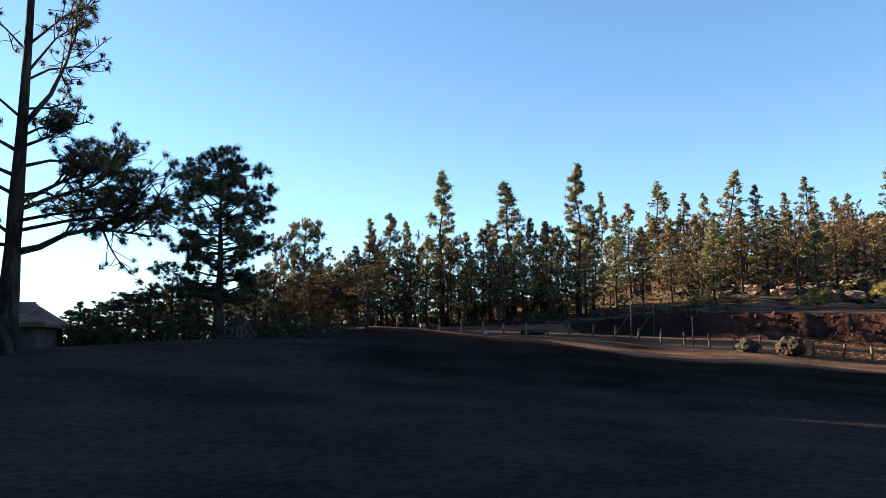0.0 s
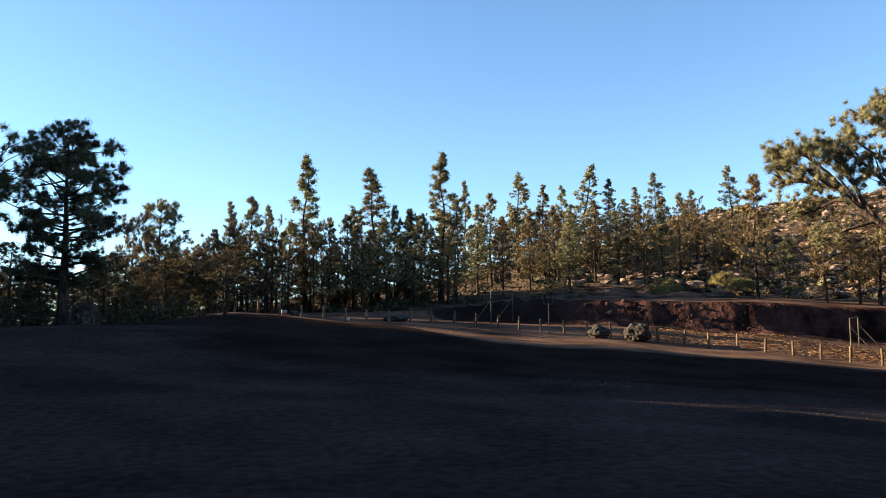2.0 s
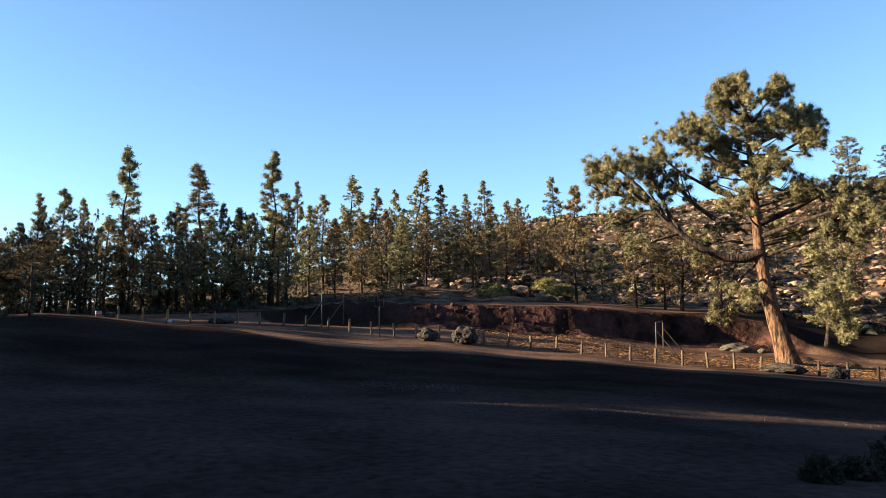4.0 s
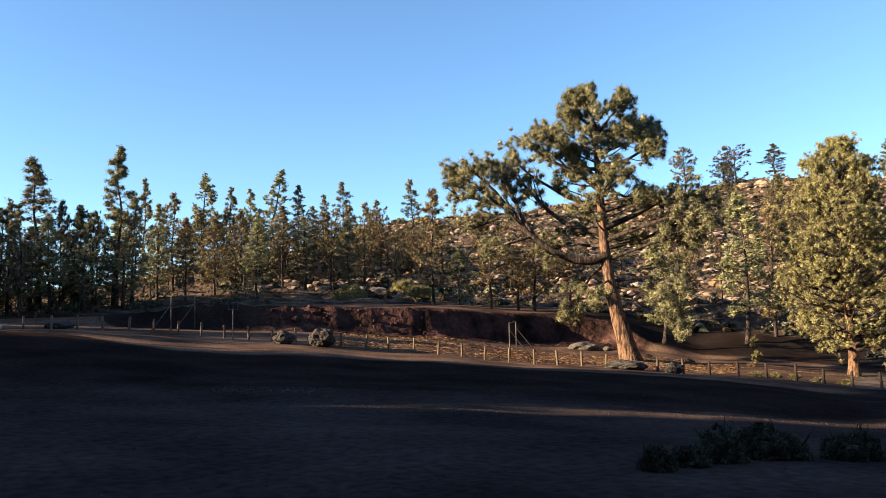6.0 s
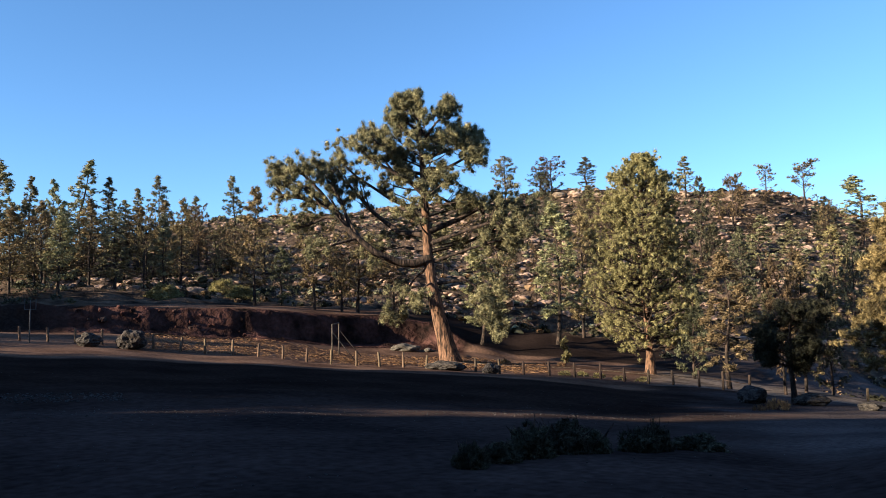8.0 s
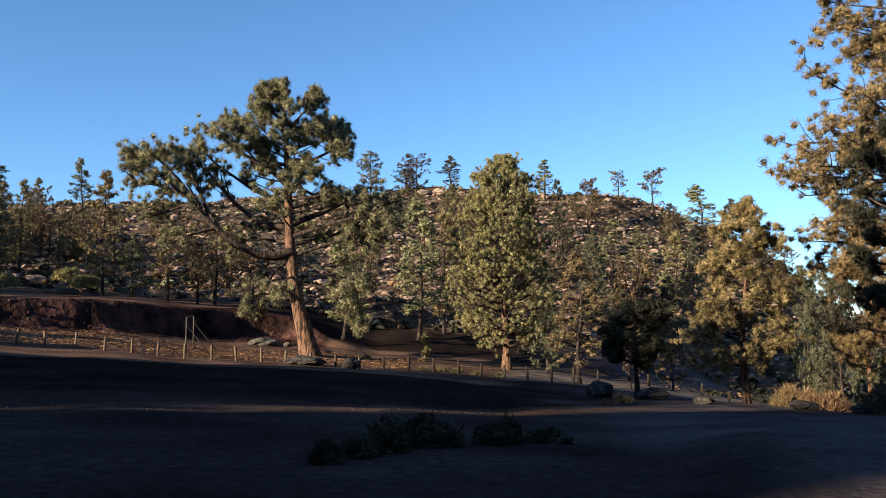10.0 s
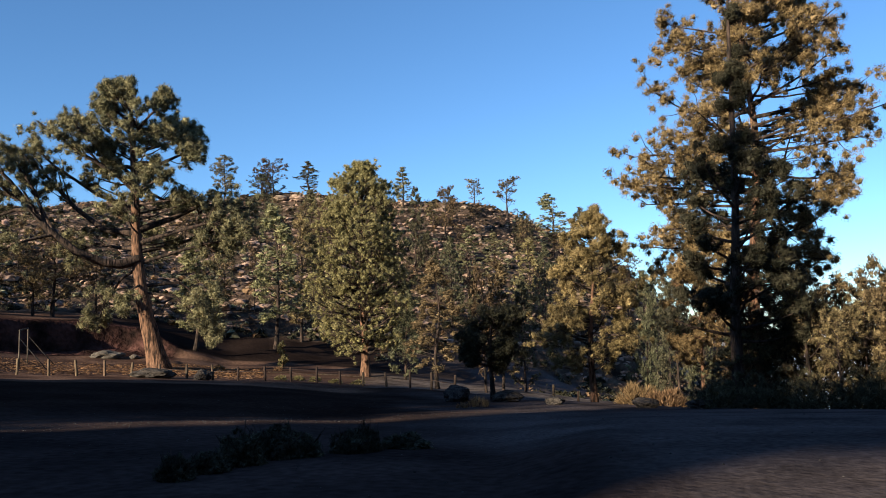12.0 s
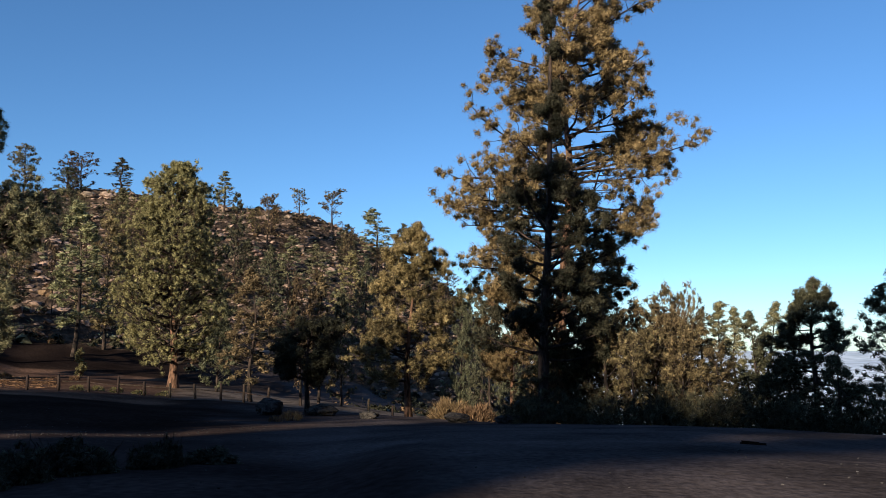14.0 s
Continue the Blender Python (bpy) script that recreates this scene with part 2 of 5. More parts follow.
def blades(rng, centres, dirs, length, width, count, spread=1.2):
    """Sprays of pointed blades round each centre, as one array of triangles."""
    n = len(centres) * count
    c, d = np.repeat(centres, count, 0), np.repeat(dirs, count, 0)
    way = d + spread * rng.normal(size=(n, 3))
    way /= np.linalg.norm(way, axis=1)[:, None] + 1e-9
    side = np.cross(way, rng.normal(size=(n, 3)))
    side /= np.linalg.norm(side, axis=1)[:, None] + 1e-9
    ln = length * rng.uniform(0.65, 1.15, (n, 1))
    base = c + 0.10 * length * rng.normal(size=(n, 3))
    v = np.stack([base - side * width / 2, base + side * width / 2, base + way * ln], 1).reshape(-1, 3)
    return v


def poms(rng, centres, dirs, radius, length, width, count, core=10):
    """Round brushes of needles at the twigs' ends: broad sheaves lie inside, fine blades over them, all facing outwards."""
    def unit(v):
        return v / (np.linalg.norm(v, axis=1)[:, None] + 1e-9)

    sizes, tris = rng.uniform(0.7, 1.3, (len(centres), 1)), []
    for many, wide, long, near, far, lift in ((core, radius * 0.55, radius * 0.65, 0.15, 0.45, 0.25), (count, width, length, 0.35, 0.95, 0.75)):
        n = len(centres) * many
        c, d, size = (np.repeat(v, many, 0) for v in (centres, dirs, sizes))
        out = unit(rng.normal(size=(n, 3)) + 0.3 * d)
        way = unit(out * rng.uniform(0.0, lift, (n, 1)) + 0.75 * unit(np.cross(out, rng.normal(size=(n, 3)))) + 0.15 * d)
        side = unit(np.cross(way, out + 0.3 * rng.normal(size=(n, 3)))) * size * wide / 2
        base = c + out * radius * size * rng.uniform(near, far, (n, 1))
        ln = long * size * rng.uniform(0.65, 1.15, (n, 1))
        base -= way * ln * 0.35
        tris.append(np.stack([base - side, base + side, base + way * ln], 1))
    return np.concatenate(tris).reshape(-1, 3)


def blade_mesh(name, v, mat):
    me = bpy.data.meshes.new(name)
    k = len(v)
    me.vertices.add(k), me.loops.add(k), me.polygons.add(k // 3)
    me.vertices.foreach_set("co", v.astype(np.float32).ravel())
    me.loops.foreach_set("vertex_index", np.arange(k, dtype=np.int32))
    me.polygons.foreach_set("loop_start", np.arange(0, k, 3, dtype=np.int32))
    me.materials.append(mat)
    me.update(calc_edges=True)
    return me


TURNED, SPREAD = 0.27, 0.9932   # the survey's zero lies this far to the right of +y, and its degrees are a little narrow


def polar(az, r):
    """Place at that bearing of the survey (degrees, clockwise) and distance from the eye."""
    az = radians(TURNED + SPREAD * az)
    return r * math.sin(az), r * math.cos(az)


def bearing(x, y):
    return (math.degrees(math.atan2(x, y)) - TURNED) / SPREAD


# ---------------------------------------------------------------- ground
RINGS = (0, 12, 25, 40, 53, 64.4, 65.1, 80, 110, 150, 220, 400)
LAND = {}   # azimuth: heights at those distances
# unseen rise added sunward, to lift the shading crowns and hide low sky
LAND[-110] = (0, 0.5, 3.0, 8.0, 11.0, 13.0, 14.0, 17.0, 22.0, 26.0, 26.0, 20)
LAND[-80] = (0, 0.5, 1.6, 4.0, 6.0, 8.0, 9.0, 11.0, 15.0, 18.0, 10.0, -40)
LAND[-60] = (0, 0.4, 1.2, 1.6, 1.5, 1.3, 1.0, 0.0, -3.0, -8.0, -25.0, -80)
LAND[-30] = (0, 0.3, 1.25, 1.57, 1.3, 0.9, 0.5, -0.5, -5.0, -12.0, -35.0, -90)
LAND[-15] = (0, 0.2, 0.9, 2.05, 2.0, 1.8, 1.6, 0.5, -3.0, -8.0, -30.0, -90)
LAND[-5] = (0, 0.15, 0.65, 1.9, 2.95, 3.05, 3.1, 3.6, 4.6, 5.5, 0.0, -80)
LAND[5] = (0, 0.1, 0.4, 1.25, 2.2, 2.95, 3.15, 4.2, 7.0, 9.0, 0.0, -60)
LAND[20] = (0, 0.0, 0.1, 0.55, 1.1, 2.3, 3.95, 4.7, 10.6, 16.0, 10.0, -50)
LAND[30] = (0, 0.0, -0.15, 0.0, 0.3, 1.65, 3.65, 4.9, 12.0, 22.5, 16.0, -50)
LAND[40] = (0, -0.1, -0.45, -0.5, -0.65, 0.75, 3.0, 4.3, 12.5, 24.6, 20.0, -50)
LAND[44] = (0, -0.12, -0.55, -0.7, -0.85, 0.4, 2.2, 3.4, 12.4, 25.2, 21.0, -50)
LAND[47] = (0, -0.13, -0.65, -0.85, -1.0, -0.2, 0.3, 2.6, 12.2, 25.6, 21.5, -50)
LAND[50] = (0, -0.15, -0.75, -1.0, -1.2, -0.9, -0.8, 1.9, 12.0, 26.0, 22.0, -50)
LAND[60] = (0, -0.2, -1.1, -1.6, -1.92, -1.75, -1.75, 0.3, 10.0, 26.8, 22.0, -50)
LAND[68] = (0, -0.25, -1.2, -1.9, -2.6, -3.2, -3.2, -1.5, 7.5, 23.7, 18.0, -60)
LAND[76] = (0, 0.08, -1.15, -2.1, -3.4, -5.0, -5.2, -4.5, 3.0, 14.5, 6.0, -70)
LAND[84] = (0, 0.08, -1.05, -2.3, -4.5, -7.0, -8.0, -9.0, -8.0, -3.0, -20.0, -80)
LAND[95] = (0, 0.08, -0.9, -2.6, -5.0, -8.0, -9.0, -12.0, -20.0, -30.0, -45.0, -90)
LAND[110] = (0, 0.08, -1.0, -2.6, -5.0, -7.0, -9.0, -12.0, -20.0, -30.0, -45.0, -90)
# unseen steep slope added behind the eye, to hold back the sky's light
LAND[135] = (0, 1.5, 5.0, 8.0, 9.0, 10.0, 11.0, 14.0, 20.0, 25.0, 25.0, 0)
LAND[180] = (0, 3.5, 12.0, 19.0, 22.0, 25.0, 26.0, 28.0, 32.0, 36.0, 36.0, 20)
LAND[210] = (0, 3.0, 11.0, 18.0, 22.0, 25.0, 26.0, 28.0, 32.0, 36.0, 36.0, 20)
AZS = sorted(LAND)
TABLE = np.array([LAND[k] for k in AZS])


def smooth01(x):
    x = min(max(x, 0.0), 1.0)
    return x * x * (3 - 2 * x)


def squared(az, r):
    """Distance as the ground table sees it: the cut bank behind the field runs straight, not round the eye."""
    shift = 63.4 / math.cos(radians(min(max(az, 2), 40) - 19)) - 64.4 + 0.28 * max(0, min(az, 43) - 31) * smooth01((47 - az) / 4)   # and turns away at its end
    return r - shift * smooth01((r - 54) / 6) * smooth01((92 - r) / 18)


def land(x, y, rough=True):
    """Height of the ground."""
    r, az = math.hypot(x, y), (bearing(x, y) + 140) % 360 - 140
    if az < AZS[0] or az > AZS[-1]:
        k, i, j = ((az - AZS[-1]) % 360) / (360 - AZS[-1] + AZS[0]), len(AZS) - 1, 0
    else:
        i = max(q for q in range(len(AZS)) if AZS[q] <= az)
        i = min(i, len(AZS) - 2)
        j, k = i + 1, (az - AZS[i]) / (AZS[i + 1] - AZS[i])
    k = smooth01(k) * 0.5 + k * 0.5
    r = squared(az, r)
    row = TABLE[i] * (1 - k) + TABLE[j] * k
    if r >= RINGS[-1]:
        z = row[-1] * 1.0
    else:
        q = max(s for s in range(len(RINGS)) if RINGS[s] <= r)
        u = (r - RINGS[q]) / (RINGS[q + 1] - RINGS[q])
        z = row[q] + (row[q + 1] - row[q]) * (u if r > 12 else u * u)
    if rough:
        z += noise.noise(Vector((x * 0.11, y * 0.11, 0))) * 0.16 * min(1, r / 20) + noise.noise(Vector((x * 0.45, y * 0.45, 4))) * 0.035
        if r > 66:
            g = min(1, (r - 66) / 25)   # the hill is lumpy
            z += g * (noise.noise(Vector((x * 0.06, y * 0.06, 9))) * 1.6 + abs(noise.noise(Vector((x * 0.22, y * 0.22, 3)))) * 1.1)
            if r < 200:   # worn lava ledges
                q = z / 2.1 + 0.9 * noise.noise(Vector((x * 0.05, y * 0.05, 6)))
                q -= math.floor(q)
                z += g * 1.3 * (smooth01(smooth01(q)) - q)
    return z


def bank_amount(az, r):
    r = squared(az, r)
    return smooth01((az - 8) / 6) * smooth01((47 - az) / 4) * (1 if 61.5 < r < 66.5 else 0)


def build_ground():
    rings = [0.5, 2, 4, 6, 8] + list(np.arange(9, 30, 0.6)) + list(np.arange(30, 61, 0.7)) + list(np.arange(61, 74, 0.22)) + \
        list(np.arange(74, 110, 1.0)) + list(np.arange(110, 170, 1.5)) + [175, 182, 190, 205, 220, 250, 300, 350, 400, 600, 1000, 1800, 3500, 4900]
    azs = list(np.arange(-36, 112, 0.45)) + list(np.arange(112, 324, 4.0))
    v, f = [], []
    share = {name: [] for name in SOILS if name != "earth"}
    for r in rings:
        for az in azs:
            x, y = polar(az, r)
            z = land(x, y)
            b, q = bank_amount(az, r), squared(az, r)
            if b:  # broken, gullied face of the cut
                rim = math.sin(math.pi * (q - 61.5) / 5)
                z += b * (noise.noise(Vector((az * 0.28, r * 0.35, 2))) * 0.8 + noise.noise(Vector((az * 1.3, r * 0.9, 7))) * 0.6 + noise.noise(Vector((az * 3.0, r * 2.2, 5))) * 0.4) * rim * (0.25 + 0.75 * smooth01((35 - az) / 5))
            v.append((x, y, z))
            w = noise.noise(Vector((az * 0.25, r * 0.2, 5))) * 3
            edge = 51 - 7.5 * smooth01((az - 5) / 8) + w * 0.5
            bench = smooth01((az - 22 - w) / 2) * smooth01((43 + w - az) / 2) * smooth01((q - 66) / 1.0) * smooth01((73 + w - q) / 2)
            # deeper shade put into the colour: darker soil away from the track
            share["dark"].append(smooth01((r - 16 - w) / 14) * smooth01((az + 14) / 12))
            # with a pale gravel band along the lit streak, sunlight put into its colour
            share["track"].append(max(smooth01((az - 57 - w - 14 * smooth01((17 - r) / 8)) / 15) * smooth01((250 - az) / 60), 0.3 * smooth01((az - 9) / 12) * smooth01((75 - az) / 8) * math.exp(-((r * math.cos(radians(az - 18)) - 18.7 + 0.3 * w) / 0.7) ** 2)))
            share["grey"].append(smooth01((az - 55 - w) / 7) * smooth01((r - 46.5 - w * 0.3) / 2) * smooth01((66.5 + 2 * w - r) / 4))
            # past az 39 the hill's foot stays in the dark soil, for its shade
            share["hill"].append(smooth01((q - 66 - w * 0.5 - 11 * smooth01((az - 39) / 4)) / 3) * (1 - bench))
            # and a warmer band there, which adds the streak's sunlight to the soil
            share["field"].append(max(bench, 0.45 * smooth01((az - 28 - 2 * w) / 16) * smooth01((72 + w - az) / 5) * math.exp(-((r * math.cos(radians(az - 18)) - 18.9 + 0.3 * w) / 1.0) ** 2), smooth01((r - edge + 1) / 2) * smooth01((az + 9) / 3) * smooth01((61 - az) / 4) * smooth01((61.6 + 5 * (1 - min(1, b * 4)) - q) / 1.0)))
            # the bank's left part keeps the dark soil too, shade put into its colour
            share["bank"].append(smooth01(b * 4) * smooth01((az - 16 - w) / 5) * smooth01((q - 61.3) / 0.8) * smooth01((67 - q) / 0.8))
    n = len(azs)
    for i in range(len(rings) - 1):
        for j in range(n):
            k = (j + 1) % n
            f.append((i * n + j, (i + 1) * n + j, (i + 1) * n + k, i * n + k))
    v.append((0, 0, 0))
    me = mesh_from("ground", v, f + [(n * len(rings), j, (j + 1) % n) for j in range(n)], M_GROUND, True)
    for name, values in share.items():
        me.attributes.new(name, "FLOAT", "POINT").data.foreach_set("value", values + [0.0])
    return tagged(new("ground", me), "dark volcanic earth rising into a stony red-brown hillside", "ground", kind="structure")


build_ground()

v, f = [], []
for i in range(41):
    for j in range(121):
        r, az = 420 + (i / 40) ** 2 * 4300, -60 + j * 200 / 120
        x, y = polar(az, r)
        v.append((x, y, -52 + 9 * noise.noise(Vector((x * 0.006, y * 0.006, 0))) + 4 * noise.noise(Vector((x * 0.02, y * 0.02, 1)))))
f = [(i * 121 + j, (i + 1) * 121 + j, (i + 1) * 121 + j + 1, i * 121 + j + 1) for i in range(40) for j in range(120)]
tagged(new("cloud_sea", mesh_from("cloud_sea", v, f, M_CLOUD, True)), "white sea of clouds far below the slope", "clouds", kind="structure")


# ---------------------------------------------------------------- pines
def curve(p0, d0, length, bend, rng, n=6, wob=0.06):
    """A limb: leaves p0 along d0 and bends towards bend."""
    pts, d, p = [np.array(p0, float)], np.array(d0, float), np.array(p0, float)
    for i in range(n - 1):
        d = d + np.array(bend) / (n - 1) + wob * rng.normal(size=3)
        d /= np.linalg.norm(d)
        p = p + d * length / (n - 1)
        pts.append(p.copy())
    return np.array(pts)


class Pine:
    """Wood and needles of one pine, grown from its foot at the origin."""

    def __init__(self, seed):
        self.rng = np.random.default_rng(seed)
        self.trunk, self.limbs, self.boughs, self.c, self.d = Soup(), Soup(), [], [], []
        self.bare = 0.0   # share of the twigs that have lost their needles

    def stem(self, pts, r0, r1, sides=9, flare=1.35, taper=0.75):
        pts = np.asarray(pts, float)
        n = max(12, int(np.linalg.norm(pts[-1] - pts[0]) * 1.2))
        s = np.linspace(0, 1, n)
        k = np.linspace(0, 1, len(pts))
        # Catmull-like smoothing of the control points
        fine = np.stack([np.interp(s, k, pts[:, i]) for i in range(3)], 1)
        for _ in range(2):
            fine[1:-1] = 0.25 * fine[:-2] + 0.5 * fine[1:-1] + 0.25 * fine[2:]
        rad = r0 + (r1 - r0) * s ** taper
        rad = rad * (1 + (flare - 1) * np.exp(-s * n * 0.9)) * (1 + 0.05 * self.rng.normal(size=n))
        self.trunk.tube(fine, rad, sides)
        return fine

    def tuft(self, p, d):
        if self.bare == 0 or self.rng.uniform() > self.bare:
            self.c.append(p), self.d.append(d)

    def limb(self, p0, d0, length, r0, bend=(0, 0, 0.3), subs=7, start=0.3, depth=2, tufts=3, wob=0.07, path=None, sub_len=0.5, up=0.2, top=True, twigs=True):
        rng = self.rng
        if top:
            self.limbs = Soup()
            self.boughs.append(self.limbs)
        pts = curve(p0, d0, length, bend, rng, 7, wob) if path is None else np.asarray(path, float)
        n = len(pts)
        rad = np.linspace(r0, max(0.012, r0 * 0.22), n)
        self.limbs.tube(pts if twigs else pts[::2], rad if twigs else rad[::2], 5 if r0 > 0.05 and twigs else 3, False)
        for _ in range(subs):
            s = rng.uniform(start, 1.0) ** 0.8
            i = min(int(s * (n - 1)), n - 2)
            q = pts[i] + (pts[i + 1] - pts[i]) * (s * (n - 1) - i)
            t = pts[i + 1] - pts[i]
            t = t / (np.linalg.norm(t) + 1e-9)
            side = np.cross(t, [0, 0, 1.0])
            side /= np.linalg.norm(side) + 1e-9
            way = t * rng.uniform(0.2, 0.9) + side * rng.choice([-1, 1]) * rng.uniform(0.3, 1.1) + np.array([0, 0, up + 0.4 * rng.normal()])
            way /= np.linalg.norm(way)
            ln = length * sub_len * rng.uniform(0.5, 1.15) * (1.15 - 0.6 * s)
            if depth > 1:
                self.limb(q, way, ln, max(0.012, r0 * 0.35), (0, 0, 0.5), max(3, int(subs * 0.6)), 0.15, depth - 1, tufts, wob, None, 0.65, up, False)
            else:
                end = q + way * ln
                if twigs:
                    self.limbs.tube([q, (q + end) / 2 + rng.normal(size=3) * 0.06 * ln, end], [max(0.012, r0 * 0.3), max(0.010, r0 * 0.2), 0.008], 3, False)
                for k in np.linspace(0.72, 1.0, tufts) if tufts > 1 else (1.0,):
                    self.tuft(q + way * ln * k + rng.normal(size=3) * (0.03 * length + 0.05), way * 0.6 + np.array([0, 0, 0.45]))
        self.tuft(pts[-1], (pts[-1] - pts[-2]) / (np.linalg.norm(pts[-1] - pts[-2]) + 1e-9))

    def needles(self, name, mat, radius, length, width, count, core):
        return blade_mesh(name, poms(self.rng, np.array(self.c), np.array(self.d), radius, length, width, count, core), mat)

    def finish(self, name, label, bark, leaf, radius, length, width, count, group="", category="tree", split=True, core=10, limb_bark=None):
        ob = new(name)
        if not split:
            for b in self.boughs:
                self.trunk.add(np.concatenate(b.v), b.f)
        part("trunk", self.trunk.mesh("trunk", bark, True), ob)
        for b in self.boughs if split else ():
            part("limb", b.mesh("limb", limb_bark or bark, True), ob)
        part("crown", self.needles("crown", leaf, radius, length, width, count, core), ob)
        return tagged(ob, label, category, group)


def column(h):   # narrow pine with a rounded head
    return (1 - h ** 1.9) ** 0.8 * (0.74 + 0.26 * math.sin(h * 11) ** 2) * min(1.0, 0.55 + 3 * h) + 0.06


def spire(h):    # tall stem, uneven tufted crown
    return (0.7 + 0.3 * math.sin(h * 13 + 0.8) ** 2) * (1 - h ** 1.9) * min(1.0, 0.45 + 2 * h) + 0.08


def oval(h):
    return (0.5 + 0.5 * math.sqrt(max(0.0, 1 - h))) * (1 - h ** 3) * min(1.0, 0.6 + 2 * h) + 0.05


def cone(h):
    return (1 - h) ** 0.8 + 0.06


def dome(h):     # old flat-topped pine
    return math.sqrt(max(0.0, 1 - (2 * h - 0.95) ** 2 * 0.62)) * (0.75 + 0.25 * math.sin(h * 15) ** 2)


def mast(h):     # great old crown, widest above the middle
    return float(np.interp(h, [0, 0.1, 0.25, 0.39, 0.5, 0.64, 0.79, 0.9, 1], [0.45, 0.5, 0.62, 0.95, 0.92, 0.86, 0.60, 0.46, 0.3]))


def full(h):     # dense and leafy down to the foot
    return (1 - h ** 3.4) * min(1.0, 0.62 + 2.2 * h) * (1 - 0.22 * h) + 0.08


def skirt(h):    # thick below, a thin mast above
    return 1.0 - 0.78 * smooth01((h - 0.33) / 0.2)


def pear(h):     # broad below, narrowing to a rounded head
    return float(np.interp(h, [0, 0.2, 0.45, 0.75, 1], [0.6, 1.0, 0.82, 0.56, 0.2]))


def lollipop(h):
    return math.sqrt(max(0.02, 1 - (2 * h - 1) ** 2))


def grow(seed, height, radius, base=0.25, shape=column, limbs=40, r0=None, subs=5, depth=1, tufts=3, rise=0.15, lean=(0, 0), bend=0.4, up=0.2, gaps=0.15, twigs=True, sub_len=0.5, start=0.2, even=False, steep=0.5):
    """A whole pine: its limbs follow the outline of shape between base (share of the height) and the top."""
    p = Pine(seed)
    rng = p.rng
    r0 = r0 or height * 0.018
    w = height * 0.012
    pts = [(0, 0, -0.4)] + [(lean[0] * k + rng.normal() * w, lean[1] * k + rng.normal() * w, height * k) for k in (0.2, 0.4, 0.6, 0.8, 0.99)]
    fine = p.stem(pts, r0, r0 * 0.12, 8)
    for i in range(limbs):
        h = (i + rng.uniform()) / limbs
        if rng.uniform() < (0.7 if shape is skirt and h > 0.5 else gaps):
            continue
        z = height * (base + (1 - base) * h * 0.985)
        k = np.clip(z / height, 0, 1) * (len(fine) - 1)
        j = min(int(k), len(fine) - 2)
        at = fine[j] + (fine[j + 1] - fine[j]) * (k - j)
        az = i * 2.39996 + 0.5 * rng.normal() if even else rng.uniform(0, 2 * math.pi)
        ln = radius * shape(h) * rng.uniform(0.65, 1.15)
        d = np.array([math.cos(az), math.sin(az), rise + steep * h * rng.uniform(0.4, 1.2) + 0.15 * rng.normal()])
        d /= np.linalg.norm(d)
        p.limb(at, d, ln, max(0.018, r0 * 0.3 * (1 - 0.6 * h)), (0, 0, bend), subs, start, depth, tufts, 0.08, up=up, twigs=twigs, sub_len=sub_len)
    p.tuft(fine[-1], np.array([0, 0, 1.0]))
    p.tuft(fine[-2], np.array([0, 0, 1.0]))
    return p


def stand(ob, az, r, sink=0.15, turn=0.0, scale=(1, 1, 1)):
    x, y = polar(az, r)
    ob.matrix_basis = Matrix.LocRotScale((x, y, land(x, y) - sink), Euler((0, 0, radians(turn))), scale)
    return ob


def top_height(az, r, el):
    """Height of a thing at that place whose top shows at that elevation."""
    x, y = polar(az, r)
    return EYE + r * math.tan(radians(el)) - land(x, y) + 0.15


# far and middle pines: a few grown ones, set out again at their own sizes
FAR_KINDS = {}
FAR_LABELS = {"green": ("slender green pine in the lit grove", "pines of the grove"), "ochre": ("slender pine with ochre needles in low sun", "pines of the grove"),
              "bare": ("tall thin pine with a sparse crown", "pines of the grove"), "round": ("bushy pine with a rounded crown", "pines of the grove"),
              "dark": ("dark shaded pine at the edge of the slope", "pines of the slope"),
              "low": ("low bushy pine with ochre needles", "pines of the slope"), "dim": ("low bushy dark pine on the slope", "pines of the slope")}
FAR_LEAF = {"green": M_NEEDLE, "ochre": M_OCHRE, "bare": M_NEEDLE, "round": M_NEEDLE, "dark": M_SHADENEEDLE, "low": M_RUSSET, "dim": M_SHADENEEDLE}
